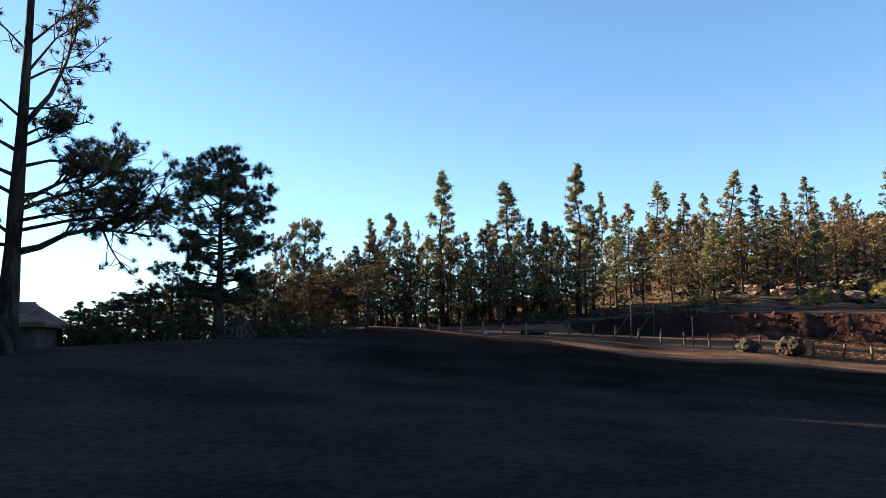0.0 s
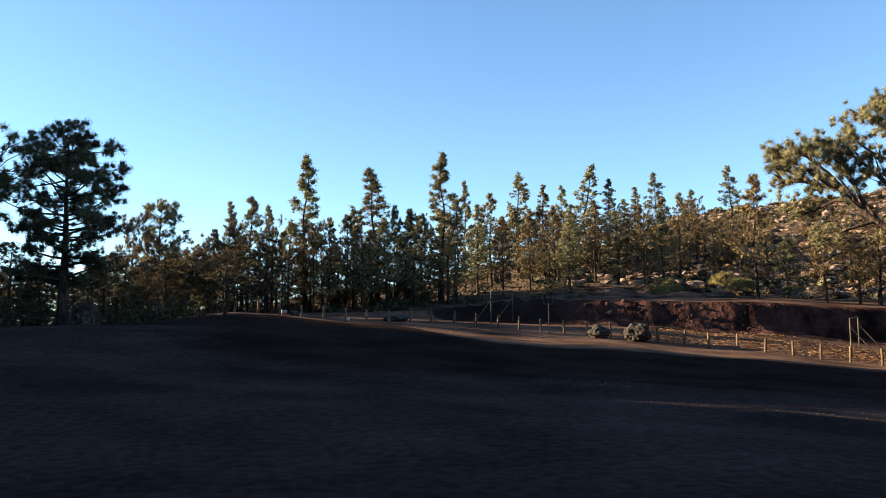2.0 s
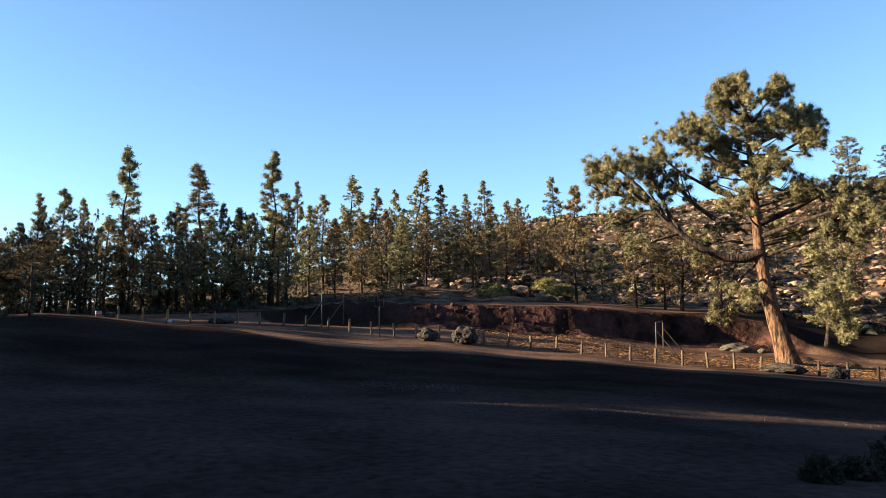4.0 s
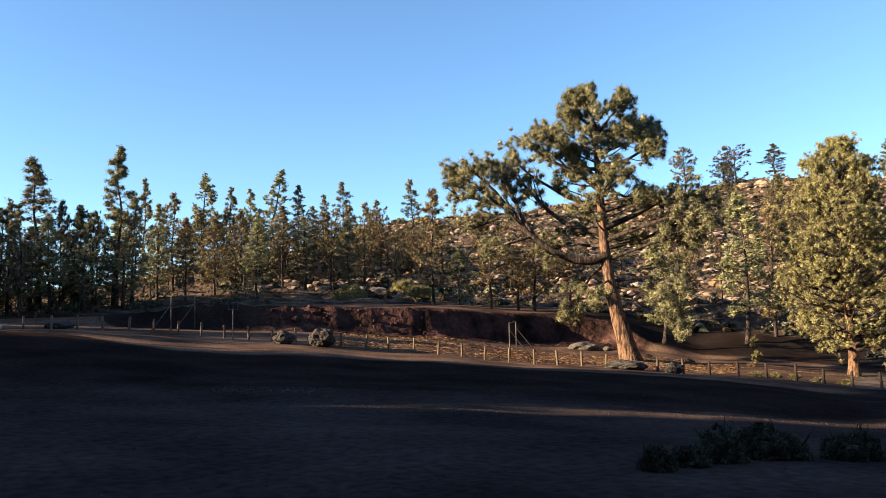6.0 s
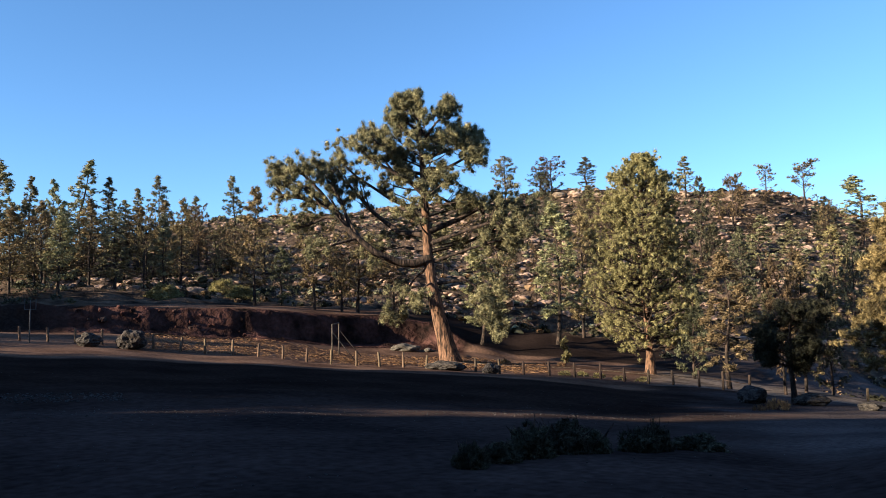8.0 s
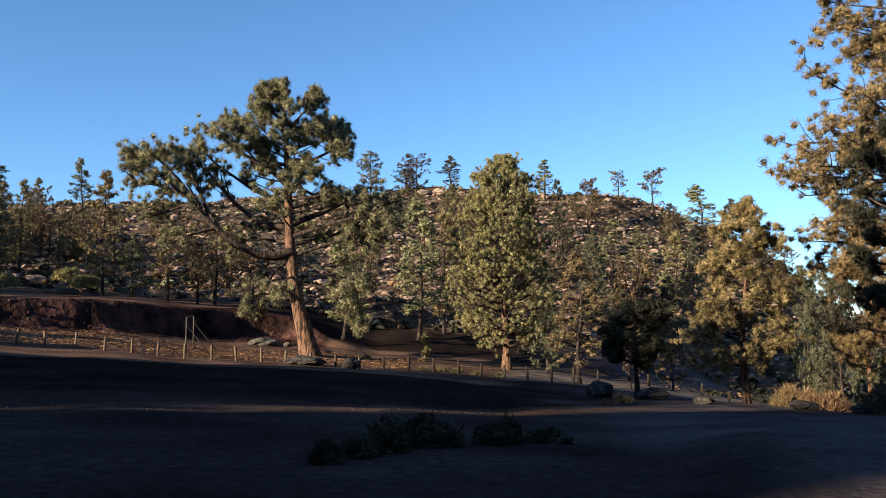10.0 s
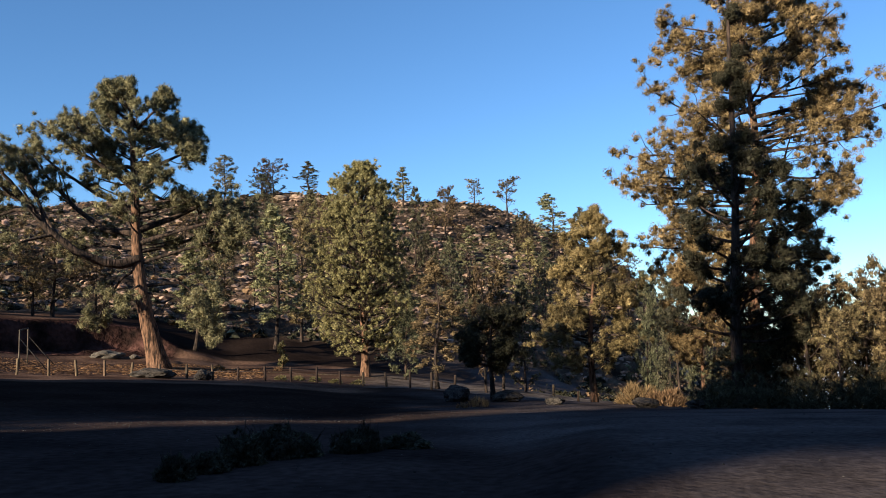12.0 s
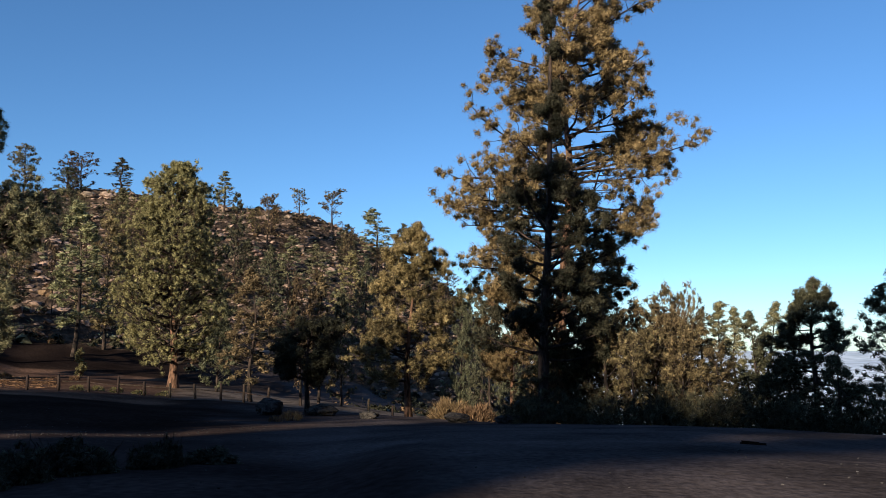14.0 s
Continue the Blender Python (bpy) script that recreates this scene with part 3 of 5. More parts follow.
for k in range(4):
    for lod, blade, count in ((0, 0.07, 16), (1, 0.12, 7)):
        for kind, p in (("green", grow(100 + k, 14, 2.0, 0.17, column, 62, 0.17, 5, 1, 1, gaps=0.04, lean=(0.05 * k - 0.1, 0.05), twigs=False)),
                        ("ochre", grow(200 + k, 13, 2.2, 0.16, column, 62, 0.16, 5, 1, 1, gaps=0.04, lean=(0.1 - 0.05 * k, -0.05), twigs=False)),
                        ("bare", grow(300 + k, 16, 1.7, 0.22, spire, 66, 0.18, 5, 1, 1, lean=(0.08, 0.1 - 0.05 * k), gaps=0.1, twigs=False)),
                        ("round", grow(400 + k, 9, 2.3, 0.24, dome, 56, 0.16, 6, 1, 1, gaps=0.06, twigs=False)),
                        ("dark", grow(500 + k, 11, 2.6, 0.06, column, 62, 0.18, 5, 1, 1, gaps=0.06, twigs=False)),
                        ("low", grow(550 + k, 4.8, 1.8, 0.16, dome, 30, 0.12, 5, 1, 1, rise=0.3, gaps=0.1)),
                        ("dim", grow(580 + k, 4.8, 1.7, 0.10, oval, 32, 0.12, 5, 1, 1, rise=0.3, gaps=0.1))):
            FAR_KINDS[kind, k, lod] = p.finish("pine", FAR_LABELS[kind][0], M_BARKDARK, FAR_LEAF[kind], 0.25 if kind in ("low", "dim") else 0.33, 0.17 if kind in ("low", "dim") else 0.24, blade * (0.6 if kind in ("low", "dim") else 1.0), count, split=False, core=7 - lod, group=FAR_LABELS[kind][1])
BASE_SIZE = {"green": (14, 2.0), "ochre": (13, 2.2), "bare": (16, 1.7), "round": (9, 2.3), "dark": (11, 2.6), "low": (4.8, 1.8), "dim": (4.8, 1.7)}
USED = set()
pick = random.Random(5)


def pine(kind, az, r, el, half, far=None):
    """Sets out a pine of that kind; el: elevation of its top, half: half its width in degrees."""
    if 4 < az < 42 and 60 < r and squared(az, r) < 67.5:   # stand behind the cut bank
        r += 68.5 - squared(az, r)
    if top_height(az, r, el) < (5.5 if kind in ("dark", "bare") else 7.5):
        kind = "dim" if kind == "dark" else "low"
    h0, w0 = BASE_SIZE[kind]
    h, w = top_height(az, r, el) / h0, max(0.55, min(1.9, 1.26 * r * math.tan(radians(half)) / w0))
    k = (pick.randrange(4), int(r > 81 if far is None else far))
    ob = FAR_KINDS[kind, k[0], k[1]]
    if (kind, k) in USED:
        ob = copy_thing(ob, Matrix())
    USED.add((kind, k))
    return stand(ob, az, r, 0.15, pick.uniform(0, 360), (w, w, h))

pine("dark", -24.4, 46, 3.00, 0.58)
pine("round", -22.1, 48, 3.05, 1.93)
pine("dark", -23.2, 46, 2.17, 1.03)
pine("round", -18.7, 50, 5.17, 2.01)
pine("dark", -20.1, 48, 4.13, 1.26)
pine("round", -17.0, 52, 4.01, 1.49)
pine("dark", -17.9, 46, 2.63, 1.48)
pine("dark", -13.4, 55, 4.27, 1.35)
pine("round", -11.5, 62, 7.18, 1.18)
pine("round", -9.8, 64, 8.47, 1.58)
pine("ochre", -9.6, 62, 5.94, 1.39)
pine("dark", -8.4, 66, 5.15, 1.00)
pine("dark", -12.2, 60, 3.50, 1.17)
pine("dark", -6.3, 72, 7.12, 1.01)
pine("bare", -5.2, 76, 9.08, 0.85)
pine("green", -3.9, 78, 9.51, 1.12)
pine("bare", -2.4, 76, 8.95, 0.69)
pine("green", -1.4, 80, 7.16, 1.02)
pine("green", -4.6, 70, 6.82, 1.01)
pine("dark", -3.2, 72, 6.42, 1.02)
pine("bare", 0.0, 72, 12.41, 1.27)
pine("dark", 2.9, 73.6, 8.30, 1.22)
pine("dark", 2.1, 74, 6.43, 1.02)
pine("bare", 5.0, 76, 11.73, 1.42)
pine("dark", 6.4, 76, 9.03, 0.81)
pine("dark", 7.5, 74.4, 8.73, 1.12)
pine("dark", 8.4, 72, 8.39, 1.00)
pine("bare", 9.8, 73, 12.76, 1.23)
pine("ochre", 10.9, 72, 9.44, 0.98)
pine("bare", 11.4, 96, 10.71, 0.78)
pine("green", 12.4, 84, 9.07, 0.97)
pine("ochre", 13.3, 88, 9.76, 1.06)
pine("ochre", 14.2, 76, 8.22, 0.96)
pine("green", 15.3, 100, 11.20, 1.18)
pine("ochre", 16.1, 80, 8.34, 1.13)
pine("bare", 17.2, 104, 10.36, 0.78)
pine("ochre", 17.8, 84, 8.85, 0.96)
pine("green", 18.4, 108, 10.29, 0.73)
pine("green", 18.9, 78, 8.02, 1.10)
pine("bare", 20.2, 118, 11.64, 1.01)
pine("ochre", 20.7, 86, 9.08, 0.98)
pine("bare", 21.8, 118, 10.60, 0.70)
pine("green", 22.2, 84, 8.42, 0.96)
pine("bare", 23.6, 124, 9.95, 0.62)
pine("bare", 22.8, 112, 9.14, 0.69)
pine("green", 25.0, 110, 10.88, 0.84)
pine("ochre", 25.4, 86, 9.15, 0.83)
pine("ochre", 26.5, 88, 9.42, 0.90)
pine("green", 27.4, 104, 9.49, 0.74)
pine("green", 24.1, 84, 7.74, 0.85)
pine("green", 30.0, 112, 11.01, 0.85)
pine("ochre", 31.4, 74, 10.29, 1.26)
pine("dark", 29.3, 96, 6.56, 1.01)
pine("dark", 33.2, 78, 6.13, 1.02)
pine("green", 35.5, 72, 6.10, 1.43)
pine("green", 38.6, 72, 6.46, 1.83)
pine("ochre", 37.5, 70, 4.85, 1.22)
pine("round", 49.4, 146, 12.03, 0.88)
pine("round", 52.7, 148, 11.87, 1.11)
pine("bare", 55.1, 150, 12.02, 0.79)
pine("dark", 51.9, 146, 11.12, 0.94)
pine("green", 52.8, 76, 9.04, 1.75)
pine("ochre", 54.6, 80, 8.45, 1.40)
pine("bare", 62.0, 144, 11.63, 0.7)
pine("dark", 62.8, 110, 10.16, 0.80)
pine("ochre", 41.2, 76, 4.78, 1.21)
pine("green", 47.4, 70, 6.22, 1.56)
pine("ochre", 48.7, 84, 4.98, 1.35)
pine("round", 52.0, 148, 11.44, 0.80)
pine("round", 67.2, 146, 10.34, 0.72)
pine("round", 69.5, 146, 10.26, 1.03)
pine("green", 72.6, 132, 9.41, 1.35)
pine("dark", 74.7, 124, 8.29, 0.95)
pine("ochre", 64.2, 52, 4.88, 1.86)
pine("dark", 61.9, 60, 3.40, 1.22)
pine("ochre", 68.8, 56, 4.59, 1.23)
pine("ochre", 67.6, 54, 3.23, 1.40)
pine("dark", 70.4, 58, 3.13, 0.98)
pine("dark", 79.5, 80, 3.92, 0.90)
pine("green", 80.3, 90, 3.50, 0.89)
pine("dark", 78.8, 70, 3.6, 1.2)
pine("dark", 80.9, 66, 3.7, 1.3)
pine("dark", 82.6, 64, 3.2, 1.3)
pine("dark", 65.3, 90, 6.55, 1.01)
pine("green", 66.5, 110, 7.31, 1.00)
pine("dark", 63.7, 110, 7.01, 0.81)
pine("green", 68.5, 104, 6.82, 0.99)
pine("ochre", 70.9, 96, 6.31, 1.17)
pine("dark", 72.0, 88, 5.86, 0.97)
pine("ochre", 89.1, 37.8, 1.51, 2.55)
pine("ochre", 92.4, 41.3, 2.17, 2.29)
pine("bare", 95.4, 39.6, 2.0, 1.2)
pine("bare", 97.6, 41.3, 2.3, 0.9)
pine("ochre", 93.8, 42, 2.5, 1.4)
pine("bare", 96.6, 44, 2.7, 1.3)
pine("dark", 98.7, 42, 1.9, 1.3)
pine("bare", 101.0, 41, 2.5, 1.2)
pine("bare", 99.7, 43, 2.6, 1.15)
pine("ochre", 94.0, 36.1, -0.11, 1.50)
pine("ochre", 96.3, 36.1, -0.88, 1.28)
pine("dark", 103.6, 34.4, -0.89, 0.99)
pine("ochre", 90.8, 34.4, -0.08, 1.55)
pine("dark", 106.8, 34.7, 4.50, 2.30)
rng = np.random.default_rng(11)
for i in range(115):   # the grove's inner trees, between those named above
    az, r = -9 + 50 * ((i * 0.618) % 1.0), 84 + 30 * rng.uniform()
    if az < 10:   # a narrow belt of trees here: low sun comes in behind it
        r = 68 + (r - 84) * 0.37
        if i % 4 == 1:
            continue
    if az > 30 and (r < 92 or rng.uniform() < 0.45) or 2 < az < 24 and rng.uniform() < 0.35:
        continue
    pine(pick.choice(["green", "ochre", "green", "bare", "green"] if az > 9 else ["green", "ochre", "bare", "green"]), az, r, rng.uniform(5.4, 9.0) - max(0, (az - 29)) * 0.2 - max(0, 3 - az) * 0.25, rng.uniform(0.75, 1.15), 1)
for i in range(46):   # scattered pines on the open hillside
    az, r = (rng.uniform(44, 74) if i < 26 else rng.uniform(60, 79)), rng.uniform(85, 140)
    x, y = polar(az, r)
    pine(pick.choice(["green", "bare", "dark"]), az, r, math.degrees(math.atan2(land(x, y) + rng.uniform(3, 7) - EYE, r)), rng.uniform(0.5, 0.9))

for i in range(18):   # dark young trees closing the back of the grove
    az = -11 + 26 * ((i * 0.618) % 1.0)
    pine("dark", az, rng.uniform(74, 80) if az < 10 else rng.uniform(98, 112), rng.uniform(3.2, 5.2), rng.uniform(1.0, 1.5), 1)

wood, bark = [], Soup()
for i in range(150):   # the back of the grove
    az, r = -13 + 54 * ((i * 0.618) % 1.0), 84 + 36 * rng.uniform()
    if az < 12:
        r = 69 + (r - 84) * 0.33
    if rng.uniform() < (0.5 if az < 12 else 0.6):
        continue
    kind, k = pick.choice(["green", "ochre", "green", "round"]), pick.randrange(4)
    h0, w0 = BASE_SIZE[kind]
    el = rng.uniform(4.6, 8.6) - max(0, az - 26) * 0.12 - max(0, 3 - az) * 0.28
    x, y = polar(az, r)
    sc, t = np.array([0.9, 0.9, top_height(az, r, el) / h0]), rng.uniform(0, 6.3)
    turn = np.array([[math.cos(t), -math.sin(t), 0], [math.sin(t), math.cos(t), 0], [0, 0, 1]]) * sc[:, None]
    crown = [o for o in FAR_KINDS[kind, k, 1].children if o.name.startswith("crown")][0].data
    co = np.empty(len(crown.vertices) * 3, dtype=np.float32)
    crown.vertices.foreach_get("co", co)
    co = co.reshape(-1, 3, 3)[::2].reshape(-1, 3)
    wood.append(co @ turn.T + np.array([x, y, land(x, y)]))
    bark.tube([(x, y, land(x, y) - 0.3), (x, y, land(x, y) + 0.8 * top_height(az, r, el))], [0.17, 0.06], 5)
half = len(wood) // 2
for name, part_of, mat, label in (("far_wood", wood[:half], M_NEEDLE, "green pines at the back of the grove"), ("ochre_far_wood", wood[half:], M_OCHRE, "ochre pines at the back of the grove")):
    tagged(new(name, blade_mesh(name, np.concatenate(part_of), mat)), label, "wood", kind="stuff")
tagged(new("far_trunks", bark.mesh("far_trunks", M_BARKDARK, True)), "dark trunks at the back of the grove", "wood", kind="stuff")

# the old pine beside the fence; its limbs in metres from the foot, x to the right and y away as seen from the path
def facing(ob, az, r, sink=0.2):
    x, y = polar(az, r)
    ob.matrix_basis = pose(x, y, land(x, y) - sink, 0, 0, -az)
    return ob


p = Pine(7)
p.stem([(0, 0, -0.3), (-0.8, 0, 3.0), (-1.35, 0.1, 5.4), (-1.65, 0.1, 7.9), (-1.85, 0, 12.5), (-2.05, 0, 16.2), (-2.2, 0, 19.4)], 0.70, 0.09, 16, 1.4, 0.85)


def bough(p, r0, subs, *path):
    """A great limb of the old pine through those places, thickly set with twigs."""
    path = np.array([(x + 0.019 * z, y, z) for x, y, z in path])
    ln = np.linalg.norm(np.diff(path, axis=0), axis=1).sum()
    p.limb(path[0], None, ln, r0 * 1.35 if r0 < 0.3 else r0 * 1.12, subs=int(subs * 1.2), start=0.52 if r0 > 0.3 else 0.35, depth=1, tufts=3, path=path, sub_len=min(0.5, 2.6 / ln), up=0.25)


bough(p, 0.36, 22, (-1.7, 0, 7.9), (-2.8, -0.3, 7.5), (-3.9, -0.6, 7.6), (-5.6, -0.8, 8.3), (-7.4, -0.9, 9.8), (-8.7, -0.8, 11.6), (-11.1, -0.6, 12.5), (-13.2, -0.4, 12.9))
bough(p, 0.13, 12, (-8.2, -0.8, 11.0), (-9.5, 0.4, 11.2), (-11.0, 1.2, 10.7), (-12.5, 1.6, 10.4))
bough(p, 0.10, 8, (-7.0, -0.9, 9.4), (-8.4, -1.8, 8.9), (-10.2, -2.4, 8.0))
bough(p, 0.19, 16, (-1.8, 0, 9.6), (-4.1, 0.8, 10.0), (-6.0, 1.4, 11.6), (-7.9, 1.7, 13.8), (-9.7, 1.9, 15.4))
bough(p, 0.12, 15, (-1.9, 0, 13.3), (-3.6, -0.5, 14.8), (-5.2, -0.9, 16.2), (-6.2, -1.1, 17.0))
bough(p, 0.13, 15, (-1.85, 0, 11.2), (-4.6, 1.0, 12.5), (-7.4, 0.8, 14.4), (-8.8, 0.5, 15.9))
bough(p, 0.09, 12, (-9.6, -0.7, 12.0), (-10.8, 0.6, 13.4), (-12.2, 1.0, 14.2), (-13.4, 1.0, 14.4))
bough(p, 0.17, 16, (-1.8, 0, 12.4), (-3.3, -0.8, 13.7), (-5.6, -1.4, 14.9), (-7.4, -1.8, 16.2))
bough(p, 0.13, 14, (-1.9, 0, 14.2), (-3.4, 0.4, 14.5), (-4.8, 0.9, 15.8), (-5.6, 1.1, 17.0))
bough(p, 0.19, 26, (-1.7, 0, 9.9), (0.4, 0.5, 10.8), (2.5, 0.7, 11.9), (5.6, 0.8, 11.7))
bough(p, 0.15, 24, (-1.6, 0, 9.0), (0.8, -1.2, 9.7), (3.0, -1.8, 10.3), (5.0, -2.2, 9.6))
bough(p, 0.10, 14, (2.4, 0.7, 11.7), (2.1, 0.4, 10.0), (2.6, 0.2, 8.8), (4.2, 0, 8.2))
bough(p, 0.12, 15, (-1.9, 0, 12.9), (-0.3, 0.7, 12.2), (1.5, 1.2, 11.9))
bough(p, 0.13, 22, (-1.9, 0, 14.6), (-0.4, -0.6, 14.5), (1.0, -0.9, 15.2), (1.9, -1.0, 15.3))
bough(p, 0.11, 20, (-2.0, 0, 15.4), (-0.8, 0.8, 16.0), (0.9, 1.2, 16.5), (1.7, 1.2, 16.9))
bough(p, 0.10, 12, (-2.05, 0, 16.3), (-3.4, -0.8, 17.2), (-4.2, -1.1, 18.0))
bough(p, 0.09, 12, (-2.1, 0, 16.9), (-1.2, -1.2, 17.8), (-0.2, -2.0, 18.6))
bough(p, 0.08, 11, (-2.1, 0, 17.3), (-3.2, 1.3, 18.2), (-3.8, 1.6, 19.2))
bough(p, 0.07, 11, (-2.15, 0, 18.0), (-1.2, 0.7, 18.9), (-0.6, 0.9, 19.6))
bough(p, 0.06, 10, (-2.15, 0, 18.2), (-2.7, -0.5, 19.2), (-2.9, -0.7, 20.0))
bough(p, 0.09, 18, (-1.5, 0, 7.4), (-2.8, 1.2, 6.6), (-3.8, 1.8, 5.2), (-4.2, 2.0, 3.9))
bough(p, 0.07, 14, (-1.4, 0, 6.2), (-2.2, -1.1, 5.6), (-2.8, -1.6, 4.4))
bough(p, 0.10, 26, (-1.3, 0, 6.0), (1.0, 0.9, 6.3), (2.6, 1.2, 5.2), (3.6, 1.4, 3.2))
bough(p, 0.08, 24, (-1.3, 0, 5.6), (0.8, -0.5, 5.2), (2.0, -0.7, 4.0), (3.2, -0.9, 2.4))
bough(p, 0.12, 14, (-8.7, -0.8, 11.6), (-9.6, -1.4, 12.8), (-10.8, -1.8, 14.0), (-11.8, -2.0, 14.4))
bough(p, 0.12, 14, (-6.6, -0.9, 9.1), (-7.6, 0.2, 10.6), (-8.4, 0.9, 12.2), (-8.9, 1.2, 13.6))
bough(p, 0.13, 12, (-1.7, 0, 8.6), (-3.0, 1.6, 8.8), (-4.6, 2.6, 9.2), (-6.0, 3.0, 8.6))
bough(p, 0.10, 15, (-8.7, -0.8, 11.6), (-10.0, -0.2, 12.8), (-11.6, 0.2, 13.6), (-12.8, 0.3, 14.2))
bough(p, 0.09, 15, (-7.4, -0.9, 9.8), (-8.2, -0.4, 12.2), (-9.2, 0.0, 13.8), (-10.0, 0.2, 14.8))
bough(p, 0.13, 18, (-1.6, 0, 8.4), (0.6, 0.5, 8.9), (2.8, 0.8, 9.8), (5.0, 1.0, 10.7))
bough(p, 0.11, 16, (-1.5, 0, 7.6), (1.0, -0.6, 8.4), (3.2, -0.9, 9.0), (4.6, -1.0, 8.7))
for i in range(44):
    z = 12.6 + 6.6 * ((i * 0.618) % 1.0)
    reach = float(np.interp(z, [12.5, 14.5, 16.5, 18.3, 19.4], [2.2, 3.4, 3.7, 2.6, 1.2])) * p.rng.uniform(0.7, 1.1)
    t = p.rng.uniform(0, 2 * math.pi)
    at = np.array([-1.85 - 0.05 * (z - 12.5) + 0.019 * z, 0, z])
    p.limb(at, np.array([math.cos(t), math.sin(t), 0.25]) / 1.03, reach, 0.06, (0, 0, 0.45), 6, 0.45, 1, 3, 0.08, sub_len=0.5)
for i in range(18):   # inner limbs hiding the stem
    z = 8.8 + 4.4 * ((i * 0.618) % 1.0)
    t = p.rng.uniform(0, 2 * math.pi)
    at = np.array([-1.72 - 0.04 * (z - 9) + 0.019 * z, 0, z])
    p.limb(at, np.array([math.cos(t), math.sin(t), 0.2]) / 1.02, p.rng.uniform(2.6, 4.4), 0.08, (0, 0, 0.25), 7, 0.45, 1, 2, 0.08, sub_len=0.42)
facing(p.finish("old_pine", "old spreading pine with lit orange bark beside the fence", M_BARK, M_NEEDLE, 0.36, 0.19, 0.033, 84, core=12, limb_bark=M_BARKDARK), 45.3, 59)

# dense light-green pine past the fence
facing(grow(21, top_height(59.3, 61, 12.1), 4.5, 0.12, full, 190, 0.40, 12, 1, 2, rise=0.12, gaps=0.0, sub_len=0.5, even=True).finish(
    "leafy_pine", "dense yellow-green pine with a tall rounded crown", M_BARK, M_LIGHTLEAF, 0.23, 0.15, 0.028, 38, limb_bark=M_BARKDARK), 59.05, 61)
# the pine with the spreading round crown and reddish stem
facing(grow(22, top_height(75.2, 42, 8.0), 2.95, 0.19, pear, 80, 0.20, 6, 1, 3, rise=0.05, bend=0.25, steep=0.2, gaps=0.0, even=True).finish(
    "round_pine", "round-crowned pine with a lit reddish trunk", M_BARK, M_GOLD, 0.23, 0.14, 0.026, 56, core=11, limb_bark=M_BARKDARK), 75.2, 42)
facing(grow(23, 7.6, 2.3, 0.30, dome, 44, 0.15, 6, 1, 2, rise=0.2).finish(
    "round_pine", "small pine with warm lit needles behind the big pair", M_BARK, M_GOLD, 0.26, 0.15, 0.026, 70, core=12), 82.4, 45)
# near-black needles: the young pine's shade is in their colour
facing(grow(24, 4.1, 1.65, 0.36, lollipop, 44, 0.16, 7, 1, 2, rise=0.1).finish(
    "young_pine", "young dark pine in deep shade at the track", M_BARKDARK, M_HEATHSHADE, 0.24, 0.16, 0.026, 60), 68.0, 37)


# the tall dark pine's shade is likewise put into its needle colour
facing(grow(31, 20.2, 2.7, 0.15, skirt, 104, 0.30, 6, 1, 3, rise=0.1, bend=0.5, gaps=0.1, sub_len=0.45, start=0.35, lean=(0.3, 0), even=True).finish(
    "tall_pine", "tall dark pine with a straight shaded trunk beside the track", M_BARKDARK, M_HEATHSHADE, 0.30, 0.18, 0.028, 70, core=12), 84.7, 36)
p = grow(32, 24.8, 7.0, 0.10, mast, 112, 0.46, 9, 1, 3, rise=0.0, bend=0.25, steep=0.2, gaps=0.04, sub_len=0.36, start=0.33, lean=(-0.7, -0.3), even=True)
for i in range(7):   # long low limbs on the open side, their ends hanging
    z = 8.2 + 5.6 * ((i * 0.618) % 1.0)
    t = 0.9 * p.rng.uniform(-1, 1)
    p.limb(np.array([-0.028 * z, -0.012 * z, z]), np.array([math.cos(t), math.sin(t), 0.1]), p.rng.uniform(5.6, 7.0), 0.10, (0, 0, -0.12), 10, 0.4, 1, 3, 0.08, sub_len=0.36)
for i in range(12):   # and rising ones on the far side of the crown
    z = 13.5 + 8.5 * ((i * 0.618) % 1.0)
    t = math.pi + 1.0 * p.rng.uniform(-1, 1)
    p.limb(np.array([-0.028 * z, -0.012 * z, z]), np.array([math.cos(t), math.sin(t), 0.25]), p.rng.uniform(3.8, 5.6), 0.09, (0, 0, 0.2), 9, 0.3, 1, 3, 0.08, sub_len=0.38)
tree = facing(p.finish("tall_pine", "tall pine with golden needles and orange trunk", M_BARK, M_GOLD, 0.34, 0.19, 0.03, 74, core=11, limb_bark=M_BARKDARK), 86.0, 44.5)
tree.rotation_euler.z += math.pi
facing(grow(33, top_height(102.3, 38, 4.0), 2.4, 0.2, cone, 58, 0.18, 6, 1, 2, rise=0.05, bend=0.3, steep=0.2, sub_len=0.4, gaps=0.05).finish(
    "slope_pine", "dark layered pine against the bright haze", M_BARKDARK, M_SHADENEEDLE, 0.20, 0.17, 0.028, 56), 102.3, 38)

# the near pine with bare upper limbs
p = Pine(41)
p.stem([(0, 0, 0.5), (0.0, 0, 1.6), (0.02, 0, 3.0), (0.05, 0, 4.6), (0.08, 0, 6.2), (0.1, 0, 8.5), (0.1, 0, 11.5)], 0.25, 0.045, 12, 1.3)


